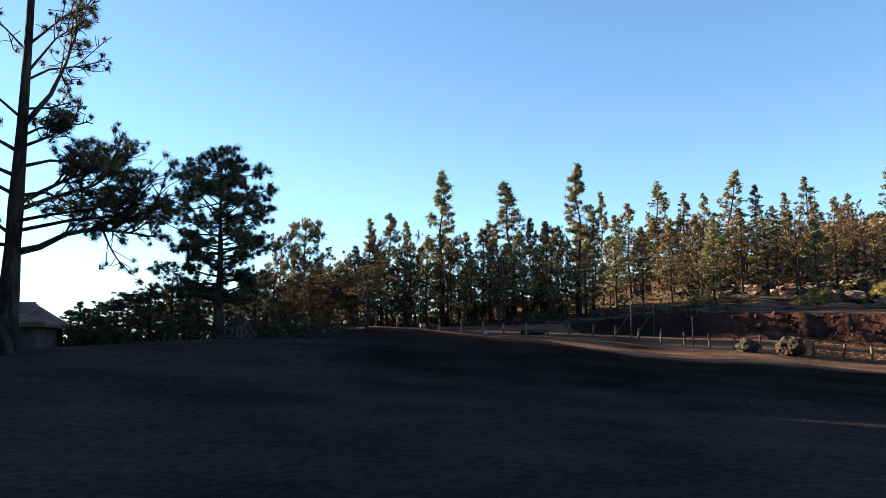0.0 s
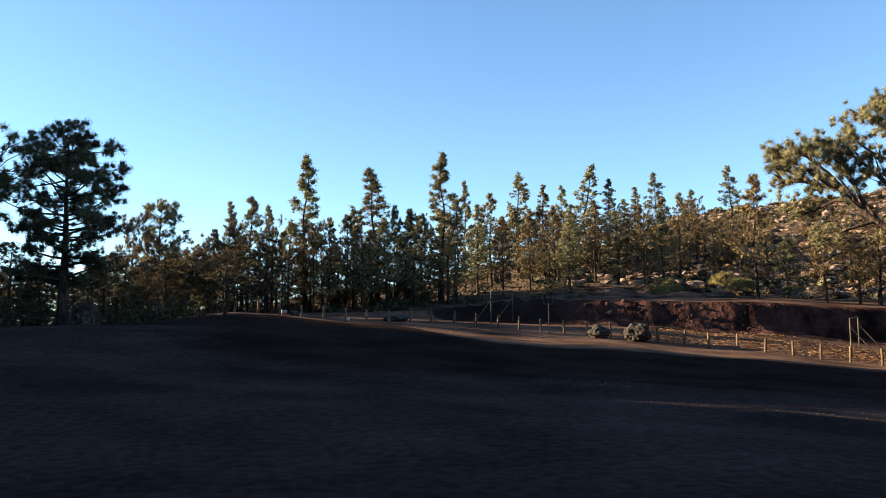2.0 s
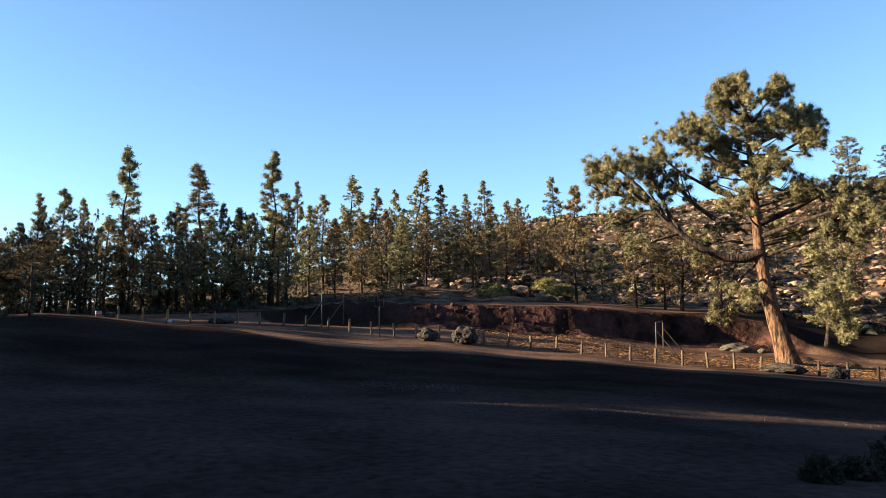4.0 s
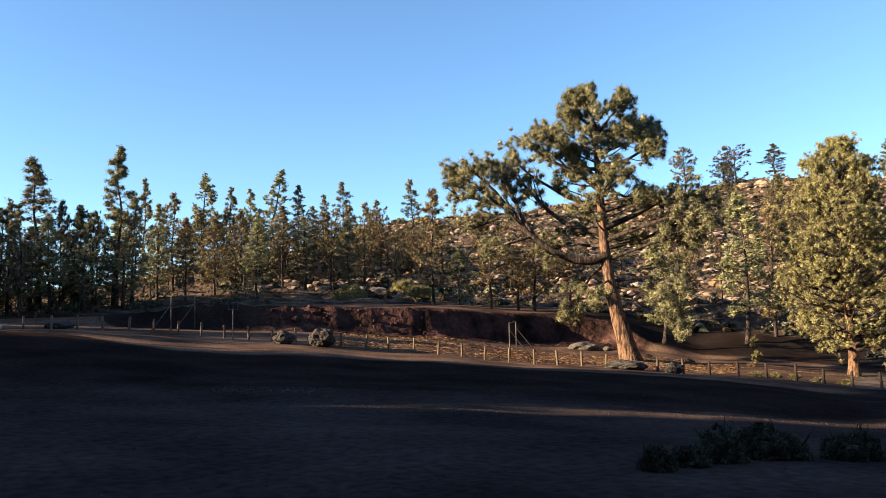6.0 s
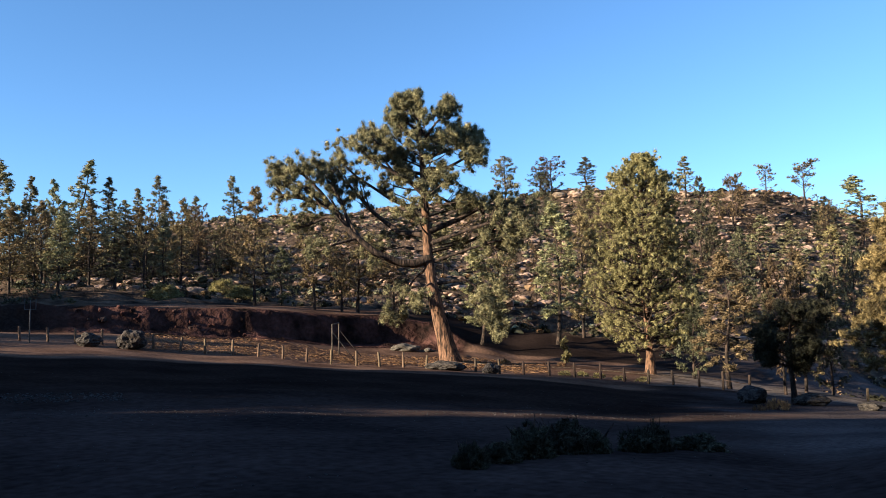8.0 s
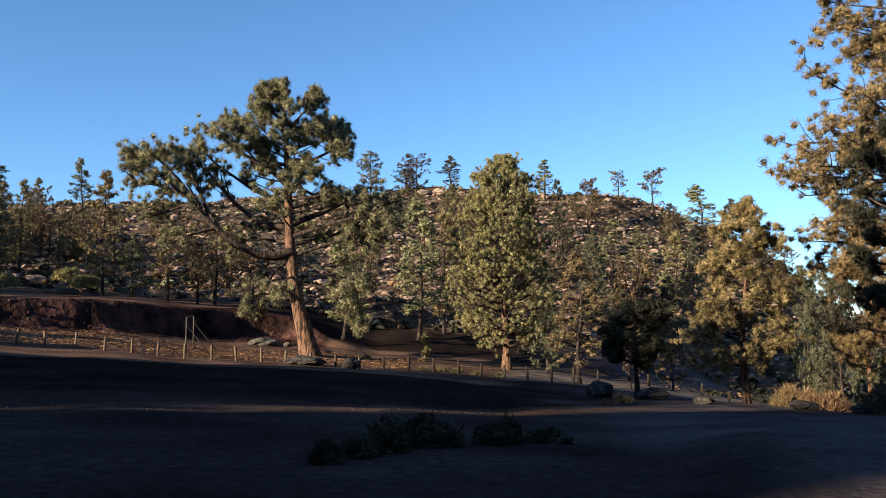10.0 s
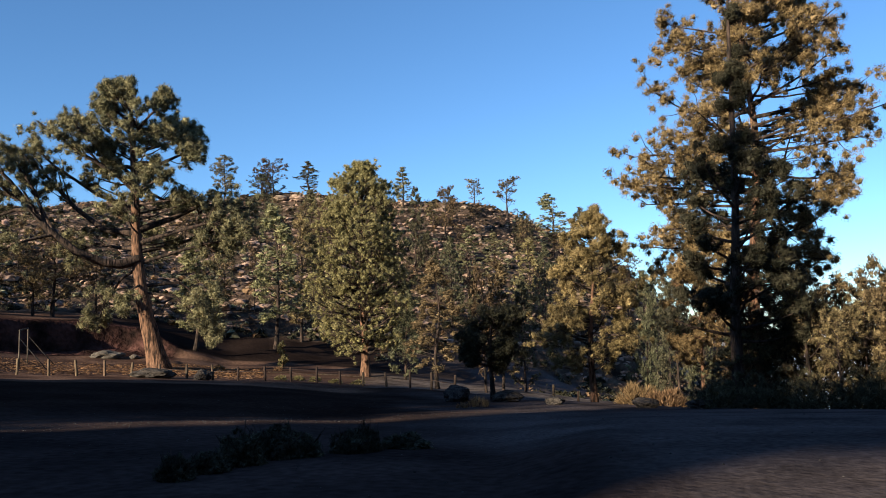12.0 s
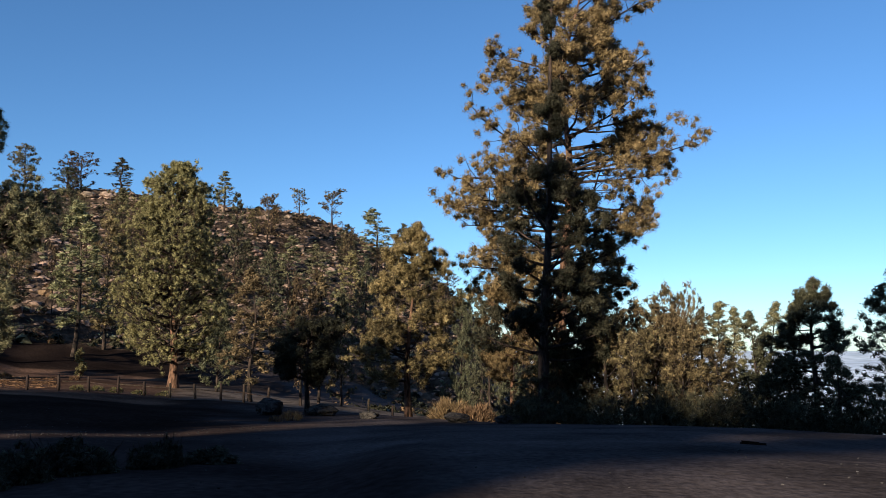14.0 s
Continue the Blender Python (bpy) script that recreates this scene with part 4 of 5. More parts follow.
def bough(p, r0, subs, *path):
    """A limb of the near pine, with tufts at its twigs' ends."""
    path = np.array([(x - 0.065 * (z - 0.8), y, z) for x, y, z in path])
    ln = np.linalg.norm(np.diff(path, axis=0), axis=1).sum()
    p.bare = 0.25 if path[0][2] < 5 else 0.6
    p.limb(path[0], None, ln, r0, subs=subs + 1, start=0.3, depth=2, tufts=1, path=path, sub_len=0.55, up=0.1)


bough(p, 0.085, 14, (0.15, 0, 2.85), (0.64, 0, 3.0), (1.13, 0.1, 3.3), (1.7, 0.1, 3.45), (2.6, 0.2, 3.4))
bough(p, 0.06, 12, (0.2, 0, 3.8), (0.7, -0.2, 4.1), (1.2, -0.3, 4.4), (1.8, -0.4, 4.6))
bough(p, 0.05, 10, (0.2, 0, 4.0), (0.8, 0.4, 4.2), (1.4, 0.7, 4.0), (2.2, 0.9, 4.1))
bough(p, 0.065, 8, (0.35, 0, 5.4), (0.9, 0.1, 6.2), (1.2, 0.1, 6.9), (1.45, 0.1, 7.7))
bough(p, 0.05, 10, (0.3, 0, 5.0), (0.8, -0.3, 5.2), (1.3, -0.5, 5.5))
bough(p, 0.05, 9, (0.25, 0, 4.4), (-0.4, 0.2, 4.7), (-1.2, 0.2, 5.0))
bough(p, 0.05, 9, (0.15, 0, 3.2), (-0.4, -0.3, 3.6), (-1.0, -0.5, 4.0))
bough(p, 0.035, 5, (0.5, 0, 7.0), (0.1, 0.2, 7.5), (-0.4, 0.3, 7.9))
bough(p, 0.035, 5, (0.5, 0, 6.6), (1.0, -0.2, 7.3), (1.6, -0.3, 7.8))
bough(p, 0.04, 7, (0.6, 0, 8.2), (1.3, 0.2, 9.0), (1.9, 0.3, 9.4))
bough(p, 0.04, 7, (0.6, 0, 8.0), (0.0, -0.2, 8.8), (-0.8, -0.3, 9.2))
bough(p, 0.035, 8, (0.65, 0, 9.5), (1.2, -0.2, 10.4), (1.6, -0.3, 11.0))
bough(p, 0.035, 8, (0.65, 0, 9.8), (0.2, 0.2, 10.6), (-0.2, 0.3, 11.2))
bough(p, 0.045, 9, (0.3, 0, 4.6), (0.9, 0.5, 4.9), (1.5, 0.8, 5.0), (2.0, 1.0, 4.9))
bough(p, 0.05, 11, (0.2, 0, 3.5), (0.8, -0.5, 3.6), (1.5, -0.9, 3.7), (2.3, -1.2, 3.9))
bough(p, 0.035, 6, (0.35, 0, 5.8), (0.9, 0.4, 6.0), (1.4, 0.7, 6.3))
bough(p, 0.05, 9, (0.2, 0, 3.0), (-0.5, 0.4, 3.1), (-1.3, 0.7, 3.2))
bough(p, 0.04, 7, (0.35, 0, 5.6), (-0.2, -0.3, 6.0), (-0.8, -0.4, 6.4))
bough(p, 0.035, 5, (0.45, 0, 6.4), (0.9, 0.3, 6.8), (1.5, 0.4, 7.0), (2.0, 0.4, 7.2))
bough(p, 0.055, 13, (0.2, 0, 3.7), (1.0, 0.2, 4.1), (1.7, 0.3, 4.4), (2.25, 0.3, 4.9))
bough(p, 0.05, 13, (0.2, 0, 3.3), (1.2, -0.3, 3.55), (2.2, -0.4, 3.7), (3.0, -0.4, 3.9))
bough(p, 0.04, 9, (0.3, 0, 5.2), (0.7, 0.2, 5.5), (1.1, 0.2, 5.6))
bough(p, 0.05, 10, (0.3, 0, 4.9), (-0.2, 0.1, 5.2), (-0.7, 0.2, 5.3))
bough(p, 0.05, 10, (0.25, 0, 4.0), (-0.3, 0, 4.3), (-0.8, 0, 4.4))
bough(p, 0.035, 8, (0.55, 0, 7.2), (1.2, 0, 7.9), (1.7, 0, 8.2))
tree = facing(p.finish("near_pine", "near dark pine with bare twigs and hanging needle tufts", M_BARKDARK, M_SHADENEEDLE, 0.11, 0.115, 0.010, 46, core=9), -28.5, 30, 1.42)
tree.scale = (1.67, 1.67, 1.67)

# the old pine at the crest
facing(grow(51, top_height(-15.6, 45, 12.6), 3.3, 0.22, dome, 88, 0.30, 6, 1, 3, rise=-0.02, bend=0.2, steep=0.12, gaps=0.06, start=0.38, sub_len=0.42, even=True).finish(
    "crest_pine", "broad dark pine standing on the crest", M_BARKDARK, M_SHADENEEDLE, 0.25, 0.17, 0.028, 50, core=9), -15.6, 45)

# unseen crowns added to the sunward side and behind, to shade the track
a = radians(SUN_AZ)
shade = grow(600, 11, 2.6, 0.06, column, 34, 0.18, 3, 1, 2, twigs=False)
crown = blades(shade.rng, np.array(shade.c), np.array(shade.d), 0.95, 0.65, 3)
spots, wood = [], []
for i in range(200):
    n, s, u = -40 + 106 * ((i * 0.618) % 1.0), rng.uniform(), rng.uniform()
    if n < 26:
        s, tall = 56 + 26 * s, (2.1 if n > 10.5 else 1.7) + 0.25 * u
    elif n < 44:   # their shade ends along the fence
        s = 74 + 36 * s
        tall = ((s - float(np.interp(n, [26, 36, 46], [-32.5, -31.5, -25.0]))) * math.tan(radians(SUN_EL)) - 1.8 - 1.0 * u - land(math.sin(a) * s + math.cos(a) * n, math.cos(a) * s - math.sin(a) * n)) / 11
    elif 57 < n < 60:
        s, tall = 78 + 24 * s, 2.1 + 0.25 * u
    else:
        continue
    if 13.8 < n < 25.0 or -4.5 < n < 8.8:
        continue
    if 5 < n < 13.8:   # lower crowns here: the sun reaches the slope's trees beyond the track
        tall = (21.6 + 0.25 * (s - 57) - land(math.sin(a) * s + math.cos(a) * n, math.cos(a) * s - math.sin(a) * n) - 2.5 * u) / 11
    spots.append((s, n, tall, 0.9 if n > 50 else 1.4))
for n in (16.8, 18.2, 19.6, 21.2):    # lower crowns added in the gap: the sun passes over their heads
    spots += [(57, n, 1.08, 1.2), (61, n + 0.7, 1.15, 1.2)]
for n in (-3, -1, 1, 3):
    spots += [(57, n, 0.95, 1.2), (61, n + 0.7, 1.0, 1.2)]
for i, n in enumerate((14.2, 15.2, 16.0, 16.7, 20.8, 21.8, 23.4, 24.6)):   # slender crowns added at the gap's edges: the sun reaches what stands past the track
    for q in range(4):
        s = 57 + 6.5 * q + 1.3 * (i % 4)
        spots.append((s, n + 0.25 * (q % 2), ((19.0 if n < 23 else 23.4) + 0.25 * (s - 57) - land(math.sin(a) * s + math.cos(a) * n, math.cos(a) * s - math.sin(a) * n)) / 11, 0.42))
for q in range(4):
    spots.append((57 + 6.5 * q, -4.5, 1.7 + 0.06 * q, 0.42))
for i, n in enumerate((4.7, 5.5, 6.3, 7.0, 7.7, 8.4, 9.1)):
    for q in range(4):
        s = 57 + 5.5 * q + 1.3 * (i % 3)
        spots.append((s, n + 0.2 * (q % 2), (20.6 + 0.25 * (s - 57) - land(math.sin(a) * s + math.cos(a) * n, math.cos(a) * s - math.sin(a) * n) - 0.6 * (i % 3)) / 11, 0.42))
for n in (57.0, 58.4):   # slender unseen crowns added to shade the field and the cut bank
    for s in (82, 88, 94, 100):
        spots.append((s, n, (23.2 + 0.25 * (s - 85) - land(math.sin(a) * s + math.cos(a) * n, math.cos(a) * s - math.sin(a) * n)) / 11, 0.75))
for n in (61.9, 63.0, 64.0):
    for s in (84, 87, 91, 95):
        spots.append((s, n, (23.9 + 0.25 * (s - 85) - land(math.sin(a) * s + math.cos(a) * n, math.cos(a) * s - math.sin(a) * n)) / 11, 0.75))
spots += [(56, 13.6, 2.8, 0.55), (58, 14.3, 2.75, 0.5)]
spots = [(math.sin(a) * s + math.cos(a) * n, math.cos(a) * s - math.sin(a) * n, tall, k) for s, n, tall, k in spots]
for i in range(60):
    spots.append((*polar(-40 - 200 * ((i * 0.618) % 1.0), rng.uniform(13, 32)), rng.uniform(1.5, 2.0), 1.4))
young = []
for i in range(9):   # small unseen crowns added to end the lit streak
    s, n = 30 + 1.2 * (i % 3), 17.0 + 0.6 * i
    young.append((math.sin(a) * s + math.cos(a) * n, math.cos(a) * s - math.sin(a) * n, 0.565 + 0.02 * (i % 3) + 0.09 * abs(n - 18.9), 0.5))
for x, y, tall, k in young + spots:
    az, r = math.degrees(math.atan2(x, y)), math.hypot(x, y)
    n = x * math.cos(a) - y * math.sin(a)
    if -35 < az < 110 or (tall > 0.8 and r < 50 and -6 < n < 24.5 and not 13.8 < n < 14.5):
        continue
    k, t = k * rng.uniform(0.88, 1.12), rng.uniform(0, 6.3)
    turn = np.array([[math.cos(t) * k, -math.sin(t) * k, 0], [math.sin(t) * k, math.cos(t) * k, 0], [0, 0, tall]])
    wood.append(crown @ turn.T + np.array([x, y, land(x, y)]))
for i in range(60):   # crowns added high in layers, without stems: low sun passes beneath and between
    s, n = 57 + 4 * rng.uniform(), -5 + 10.8 * ((i * 0.618) % 1.0)
    x, y, low = math.sin(a) * s + math.cos(a) * n, math.cos(a) * s - math.sin(a) * n, 16.5 + 0.46 * (4.8 - n) + 0.25 * (s - 57)
    if i % 2:
        wood.append(crown * np.array([0.6, 0.6, 0.04 + 0.02 * (i % 3)]) + np.array([x, y, low]))
    else:
        wood.append(crown * np.array([1.1, 1.1, 0.75]) + np.array([x, y, low + 1.3]))
tagged(new("upper_wood", blade_mesh("upper_wood", np.concatenate(wood), M_SHADENEEDLE)), "unseen pine crowns added to shade the track", "wood", kind="stuff")

# low dark growth along the crest and the falling slope
for i in range(42):
    az, r = -25 + 20 * ((i * 0.618) % 1.0), rng.uniform(47, 76)
    pine(pick.choice(["dark", "round", "dark", "ochre"]), az, r, rng.uniform(1.0, 2.5) + (az + 25) * 0.2, rng.uniform(1.3, 2.0))
for i in range(22):
    az, r = 84 + 11 * ((i * 0.618) % 1.0), rng.uniform(36, 44)
    pine(pick.choice(["ochre", "dark", "ochre", "ochre", "round"]), az, r, rng.uniform(-1.8, 1.2), rng.uniform(1.3, 2.2))
for i in range(9):
    az, r = 95 + 14 * ((i * 0.618) % 1.0), rng.uniform(36, 42)
    pine(pick.choice(["dark", "round", "dark"]), az, r, rng.uniform(-3.4, -1.6), rng.uniform(1.2, 1.8))


# ---------------------------------------------------------------- fence
FENCE = [(-9.5, 57), (-6, 57), (-3, 57.3), (0, 57.8), (5, 58), (10, 57.2), (15, 56), (20, 54.6), (27, 53.6), (35, 53.2), (45, 52.8), (55, 51), (62, 48.5), (65.5, 46.5)]


def post_mesh(seed, mat=M_WOOD):
    """A round log, a little crooked, with a bevelled head."""
    g = np.random.default_rng(seed)
    s = Soup()
    w = g.normal(size=(2,)) * 0.02
    s.tube([(0, 0, -0.3), (w[0] * 0.3, 0, 0.3), (w[0], w[1], 0.86), (w[0], w[1], 0.91)], [0.085, 0.08, 0.076, 0.055], 8)
    return s.mesh("post", mat, True)


def rail_mesh():
    s = Soup()
    s.tube([(0, 0, 0), (0.33, 0.01, -0.015), (0.66, -0.01, -0.02), (1, 0, 0)], [0.028, 0.026, 0.026, 0.025], 6)
    return s.mesh("rail", M_SHADEWOOD, True)


fence = tagged(new("fence"), "low log fence of round posts and thin rails", "fence")
# the second set of posts has its shade in the wood's colour
POSTS, SHADED_POSTS, RAIL = [post_mesh(k) for k in range(5)], [post_mesh(k, M_SHADEWOOD) for k in range(5)], rail_mesh()
line = [Vector((*polar(a, r), 0)) for a, r in FENCE]
cum = [0.0]
for a, b in zip(line, line[1:]):
    cum.append(cum[-1] + (b - a).length)
spots, s = [], 0.0
while s < cum[-1]:
    i = max(q for q in range(len(cum) - 1) if cum[q] <= s)
    q = line[i].lerp(line[i + 1], (s - cum[i]) / (cum[i + 1] - cum[i]))
    spots.append((q.x, q.y, land(q.x, q.y)))
    s += 1.57 + rng.uniform(-0.08, 0.08)
for i, (x, y, z) in enumerate(spots):
    part("post", (SHADED_POSTS if math.atan2(x, y) > radians(46.5) else POSTS)[i % 5], fence, at=Matrix.LocRotScale((x, y, z), Euler((rng.normal() * 0.03, rng.normal() * 0.03, rng.uniform(0, 6))), (1, 1, rng.uniform(0.9, 1.12))))
    if i + 1 < len(spots) and math.atan2(x, y) > radians(44):
        a, b = Vector((x, y, z + 0.55)), Vector(spots[i + 1]) + Vector((0, 0, 0.55 + rng.normal() * 0.03))
        d = b - a
        part("rail", RAIL, fence, at=Matrix.Translation(a) @ d.to_track_quat("X", "Z").to_matrix().to_4x4() @ Matrix.Diagonal((d.length, 1, 1, 1)))


# ---------------------------------------------------------------- rocks
def rock_mesh(seed, mat, rough=0.35, sub=3):
    bm = bmesh.new()
    bmesh.ops.create_icosphere(bm, subdivisions=sub, radius=1)
    off = Vector((seed * 3.7, seed * 1.3, 0))
    for q in bm.verts:
        c = q.co.copy()
        k = 1 + rough * noise.noise(c * 1.1 + off) + rough * 0.5 * noise.noise(c * 2.7 + off) + rough * 0.25 * noise.noise(c * 6 + off)
        q.co = c * k
    me = bpy.data.meshes.new("rock")
    bm.to_mesh(me), bm.free()
    me.materials.append(mat)
    return me


def rock(name, az, r, size, label, seed, mat=M_ROCK, turn=0.0, sub=3, sink=0.25):
    ob = new(name, rock_mesh(seed, mat, 0.4, sub))
    x, y = polar(az, r)
    ob.matrix_basis = Matrix.LocRotScale((x, y, land(x, y) + size[2] * (1 - sink)), Euler((0, 0, radians(-az + turn))), size)
    return tagged(ob, label, "rock")


rock("boulder", 20.86, 53.2, (0.68, 0.55, 0.44), "pale grey lava boulder in the fence line", 1, sub=4)
rock("boulder", 23.43, 53.0, (0.82, 0.76, 0.70), "dark round lava boulder in the fence line", 2, sub=4)
rock("boulder", 6.6, 58.5, (0.75, 0.5, 0.28), "low dark boulder lying in the fence line", 3)
rock("boulder", 5.9, 58.7, (0.35, 0.3, 0.25), "small pale boulder beside a low one", 4)
rock("boulder", -0.7, 57.0, (0.35, 0.3, 0.30), "grey stone at the far fence", 5)
rock("stone_slab", 44.8, 51.6, (1.15, 0.7, 0.32), "flat dark slab before the old pine", 6)
rock("boulder", 48.0, 51.2, (0.55, 0.5, 0.36), "dark boulder at the foot of the fence", 7)
rock("boulder", 65.5, 37.0, (0.62, 0.5, 0.42), "dark shaded boulder at the track", 8)
rock("boulder", 68.9, 37.0, (0.70, 0.5, 0.28), "low shaded boulder beside the young pine", 9)
rock("boulder", 72.4, 34.5, (0.38, 0.3, 0.18), "low shaded boulder at the track's edge", 10)
rock("boulder", 78.6, 33.5, (0.5, 0.36, 0.22), "shaded boulder under the dry bush", 11)
rock("boulder", 82.2, 33.5, (0.5, 0.36, 0.22), "shaded boulder near the tall pines", 12)


# ---------------------------------------------------------------- goals and sign on the field
def goal(name, a0, r0, a1, r1, stay, label):
    """Two upright poles, a bar across their heads, and two slanting stays."""
    ob = tagged(new(name), label, "goal")
    p0, p1 = Vector((*polar(a0, r0), 0)), Vector((*polar(a1, r1), 0))
    p0.z, p1.z = land(p0.x, p0.y), land(p1.x, p1.y)
    h = 2.35
    back = Vector(stay)

    def pole(nm, a, b, r, mat=M_GREYWOOD):
        s = Soup()
        s.tube([a, (a + b) / 2, b], [r, r, r * 0.95], 8)
        part(nm, s.mesh(nm, mat, True), ob)

    for q in (p0, p1):
        pole("upright", q - Vector((0, 0, 0.3)), q + Vector((0, 0, h)), 0.05)
        foot = q + back
        foot.z = land(foot.x, foot.y)
        pole("stay", q + Vector((0, 0, h * 0.78)), foot, 0.036)
    pole("crossbar", p0 + Vector((0, 0, h)), p1 + Vector((0, 0, h)), 0.055)
    return ob


goal("goal", 13.28, 59.2, 14.81, 62.2, (-1.4, -0.4, 0), "plain wooden goal with slanting stays on the field")
goal("goal", 36.78, 57.5, 37.25, 61.0, (1.6, -0.6, 0), "wooden goal seen end-on with slanting stays")

sign = tagged(new("sign_frame"), "thin metal pole with an empty square frame", "sign")
x, y = polar(17.35, 54.2)
z = land(x, y)
s = Soup()
s.tube([(x, y, z - 0.3), (x, y, z + 1.2), (x, y, z + 2.0)], [0.035, 0.035, 0.035], 8)
part("pole", s.mesh("pole", M_METAL, True), sign)
s = Soup()
m = pose(x, y, z + 2.3, 0, 0, -17.35)
for dx, dz, w, h in ((-0.3, 0, 0.05, 0.65), (0.3, 0, 0.05, 0.65), (0, -0.3, 0.55, 0.05), (0, 0.0, 0.04, 0.55)):
    s.box((w, 0.04, h), m @ pose(dx, 0, dz))
part("frame", s.mesh("frame", M_METAL), sign)


# ---------------------------------------------------------------- shrubs
def shrub_mesh(seed, mat, n=150, count=9, length=0.30, width=0.05, spike=0.0):
    """A rounded mound of leafy sprays with a few twigs, about one metre across each way."""
    g = np.random.default_rng(seed)
    d = g.normal(size=(n, 3))
    d[:, 2] = np.abs(d[:, 2])
    d /= np.linalg.norm(d, axis=1)[:, None]
    lump = np.array([0.8 + 0.35 * noise.noise(Vector(q) * 2.2 + Vector((seed, 0, 0))) for q in d])
    c = d * (lump * g.uniform(0.45, 1.0, n) ** 0.4)[:, None]
    if spike == 0:   # leafy tufts instead of upright sprays
        return blade_mesh("leaves", poms(g, c * 0.85, d, 0.15, 0.12, width * 0.55, count * 2, 7), mat)
    return blade_mesh("leaves", blades(g, c, d + np.array([0, 0, 0.4 + spike]), length, width, count, 0.55), mat)


def shrub(name, az, r, size, seed, mat, label, n=220, count=10, length=0.28, width=0.04, spike=0.0):
    ob = new(name)
    s = Soup()
    g = np.random.default_rng(seed + 50)
    for _ in range(9):
        q = g.normal(size=3) * np.array([0.45, 0.45, 0.1])
        s.tube([(0, 0, -0.15), (q[0] * 0.5, q[1] * 0.5, 0.35), (q[0], q[1], 0.75 + q[2])], [0.03, 0.022, 0.010], 4)
    part("twigwork", s.mesh("twigwork", M_BARKDARK), ob)
    part("leaves", shrub_mesh(seed, mat, n, count, length, width, spike), ob)
    x, y = polar(az, r)
    ob.matrix_basis = Matrix.LocRotScale((x, y, land(x, y) - 0.03), Euler((0, 0, radians(-az))), size)
    return tagged(ob, label, "shrub")


for az, r, w, h, sd in ((52.8, 12.4, 0.62, 0.62, 1), (50.6, 11.6, 0.5, 0.58, 2), (48.3, 11.0, 0.40, 0.36, 3), (46.4, 10.4, 0.33, 0.42, 4),
                        (54.6, 12.6, 0.45, 0.50, 5), (58.0, 13.2, 0.5, 0.48, 6), (59.2, 13.4, 0.30, 0.62, 7), (61.8, 14.0, 0.60, 0.36, 8)):
    shrub("shrub", az, r, (w, w, h), sd, M_SHRUB, "low dark shrub in the shade beside the track", 260, 12, 0.22, 0.045)
shrub("dry_bush", 78.0, 37, (1.05, 0.9, 0.95), 21, M_DRY, "pale dry broom bush glowing in low sun", 190, 14, 0.34, 0.03, 0.5)
shrub("dry_bush", 79.9, 36.5, (0.95, 0.8, 0.75), 22, M_DRY, "orange dry bush with upright leaf rosettes", 110, 12, 0.40, 0.06, 1.0)
shrub("grass_tuft", 67.0, 33.0, (0.45, 0.4, 0.45), 23, M_DRY, "dry grass tuft under the young pine", 90, 10, 0.5, 0.02, 1.5)
shrub("grass_tuft", 65.9, 31.8, (0.30, 0.3, 0.25), 24, M_DRY, "dry grass tuft at the track", 90, 10, 0.5, 0.02, 1.5)
shrub("pale_bush", -14.5, 41, (1.3, 0.9, 1.35), 25, M_TWIG, "grey twiggy bush on the crest", 260, 10, 0.3, 0.03)
shrub("dry_bush", 49.0, 62, (0.5, 0.4, 0.35), 26, M_DRY, "small dry bush on the field", 90, 10, 0.5, 0.03, 1.0)
shrub("broom", 25.4, 80, (2.1, 1.6, 1.9), 27, M_BROOM, "yellow-green broom bush on the slope", 460, 12, 0.11, 0.03, 0.0)
shrub("broom", 29.2, 84, (1.7, 1.5, 1.8), 28, M_BROOM, "yellow-green broom bush among the rocks", 460, 12, 0.11, 0.03, 0.0)
shrub("broom", 30.5, 82, (2.0, 1.6, 1.7), 29, M_BROOM, "rounded yellow-green broom on the slope", 460, 12, 0.11, 0.03, 0.0)
for az, r, sd in ((55.5, 52.6, 30), (57.0, 52.2, 31), (58.5, 51.8, 32), (53.2, 52.8, 33), (54.4, 53.2, 34)):
    shrub("grass_tuft", az, r, (0.5, 0.3, 0.35), sd, M_BROOM, "pale sunlit grass tuft behind the fence", 90, 10, 0.4, 0.03, 1.0)

# scrub and stones of the hillside
g = np.random.default_rng(77)
domes = {"hill_scrub": [], "dark_scrub": [], "dry_scrub": []}
for i in range(7500):
    az, r = g.uniform(16, 82), 80 + 72 * g.uniform() ** 0.9
    if az > 60:
        r -= (80 - 66) * (152 - r) / 72
    x, y = polar(az, r)
    if noise.noise(Vector((x * 0.05, y * 0.05, 20))) < -0.35:
        continue
    k = g.uniform(0.35, 0.8) * (1.6 if g.uniform() < 0.15 else 1.0)
    kind = ("dark_scrub", "dark_scrub", "hill_scrub", "dark_scrub", "dry_scrub")[i % 5]
    domes[kind].append((x, y, land(x, y) + 0.15 * k, k))
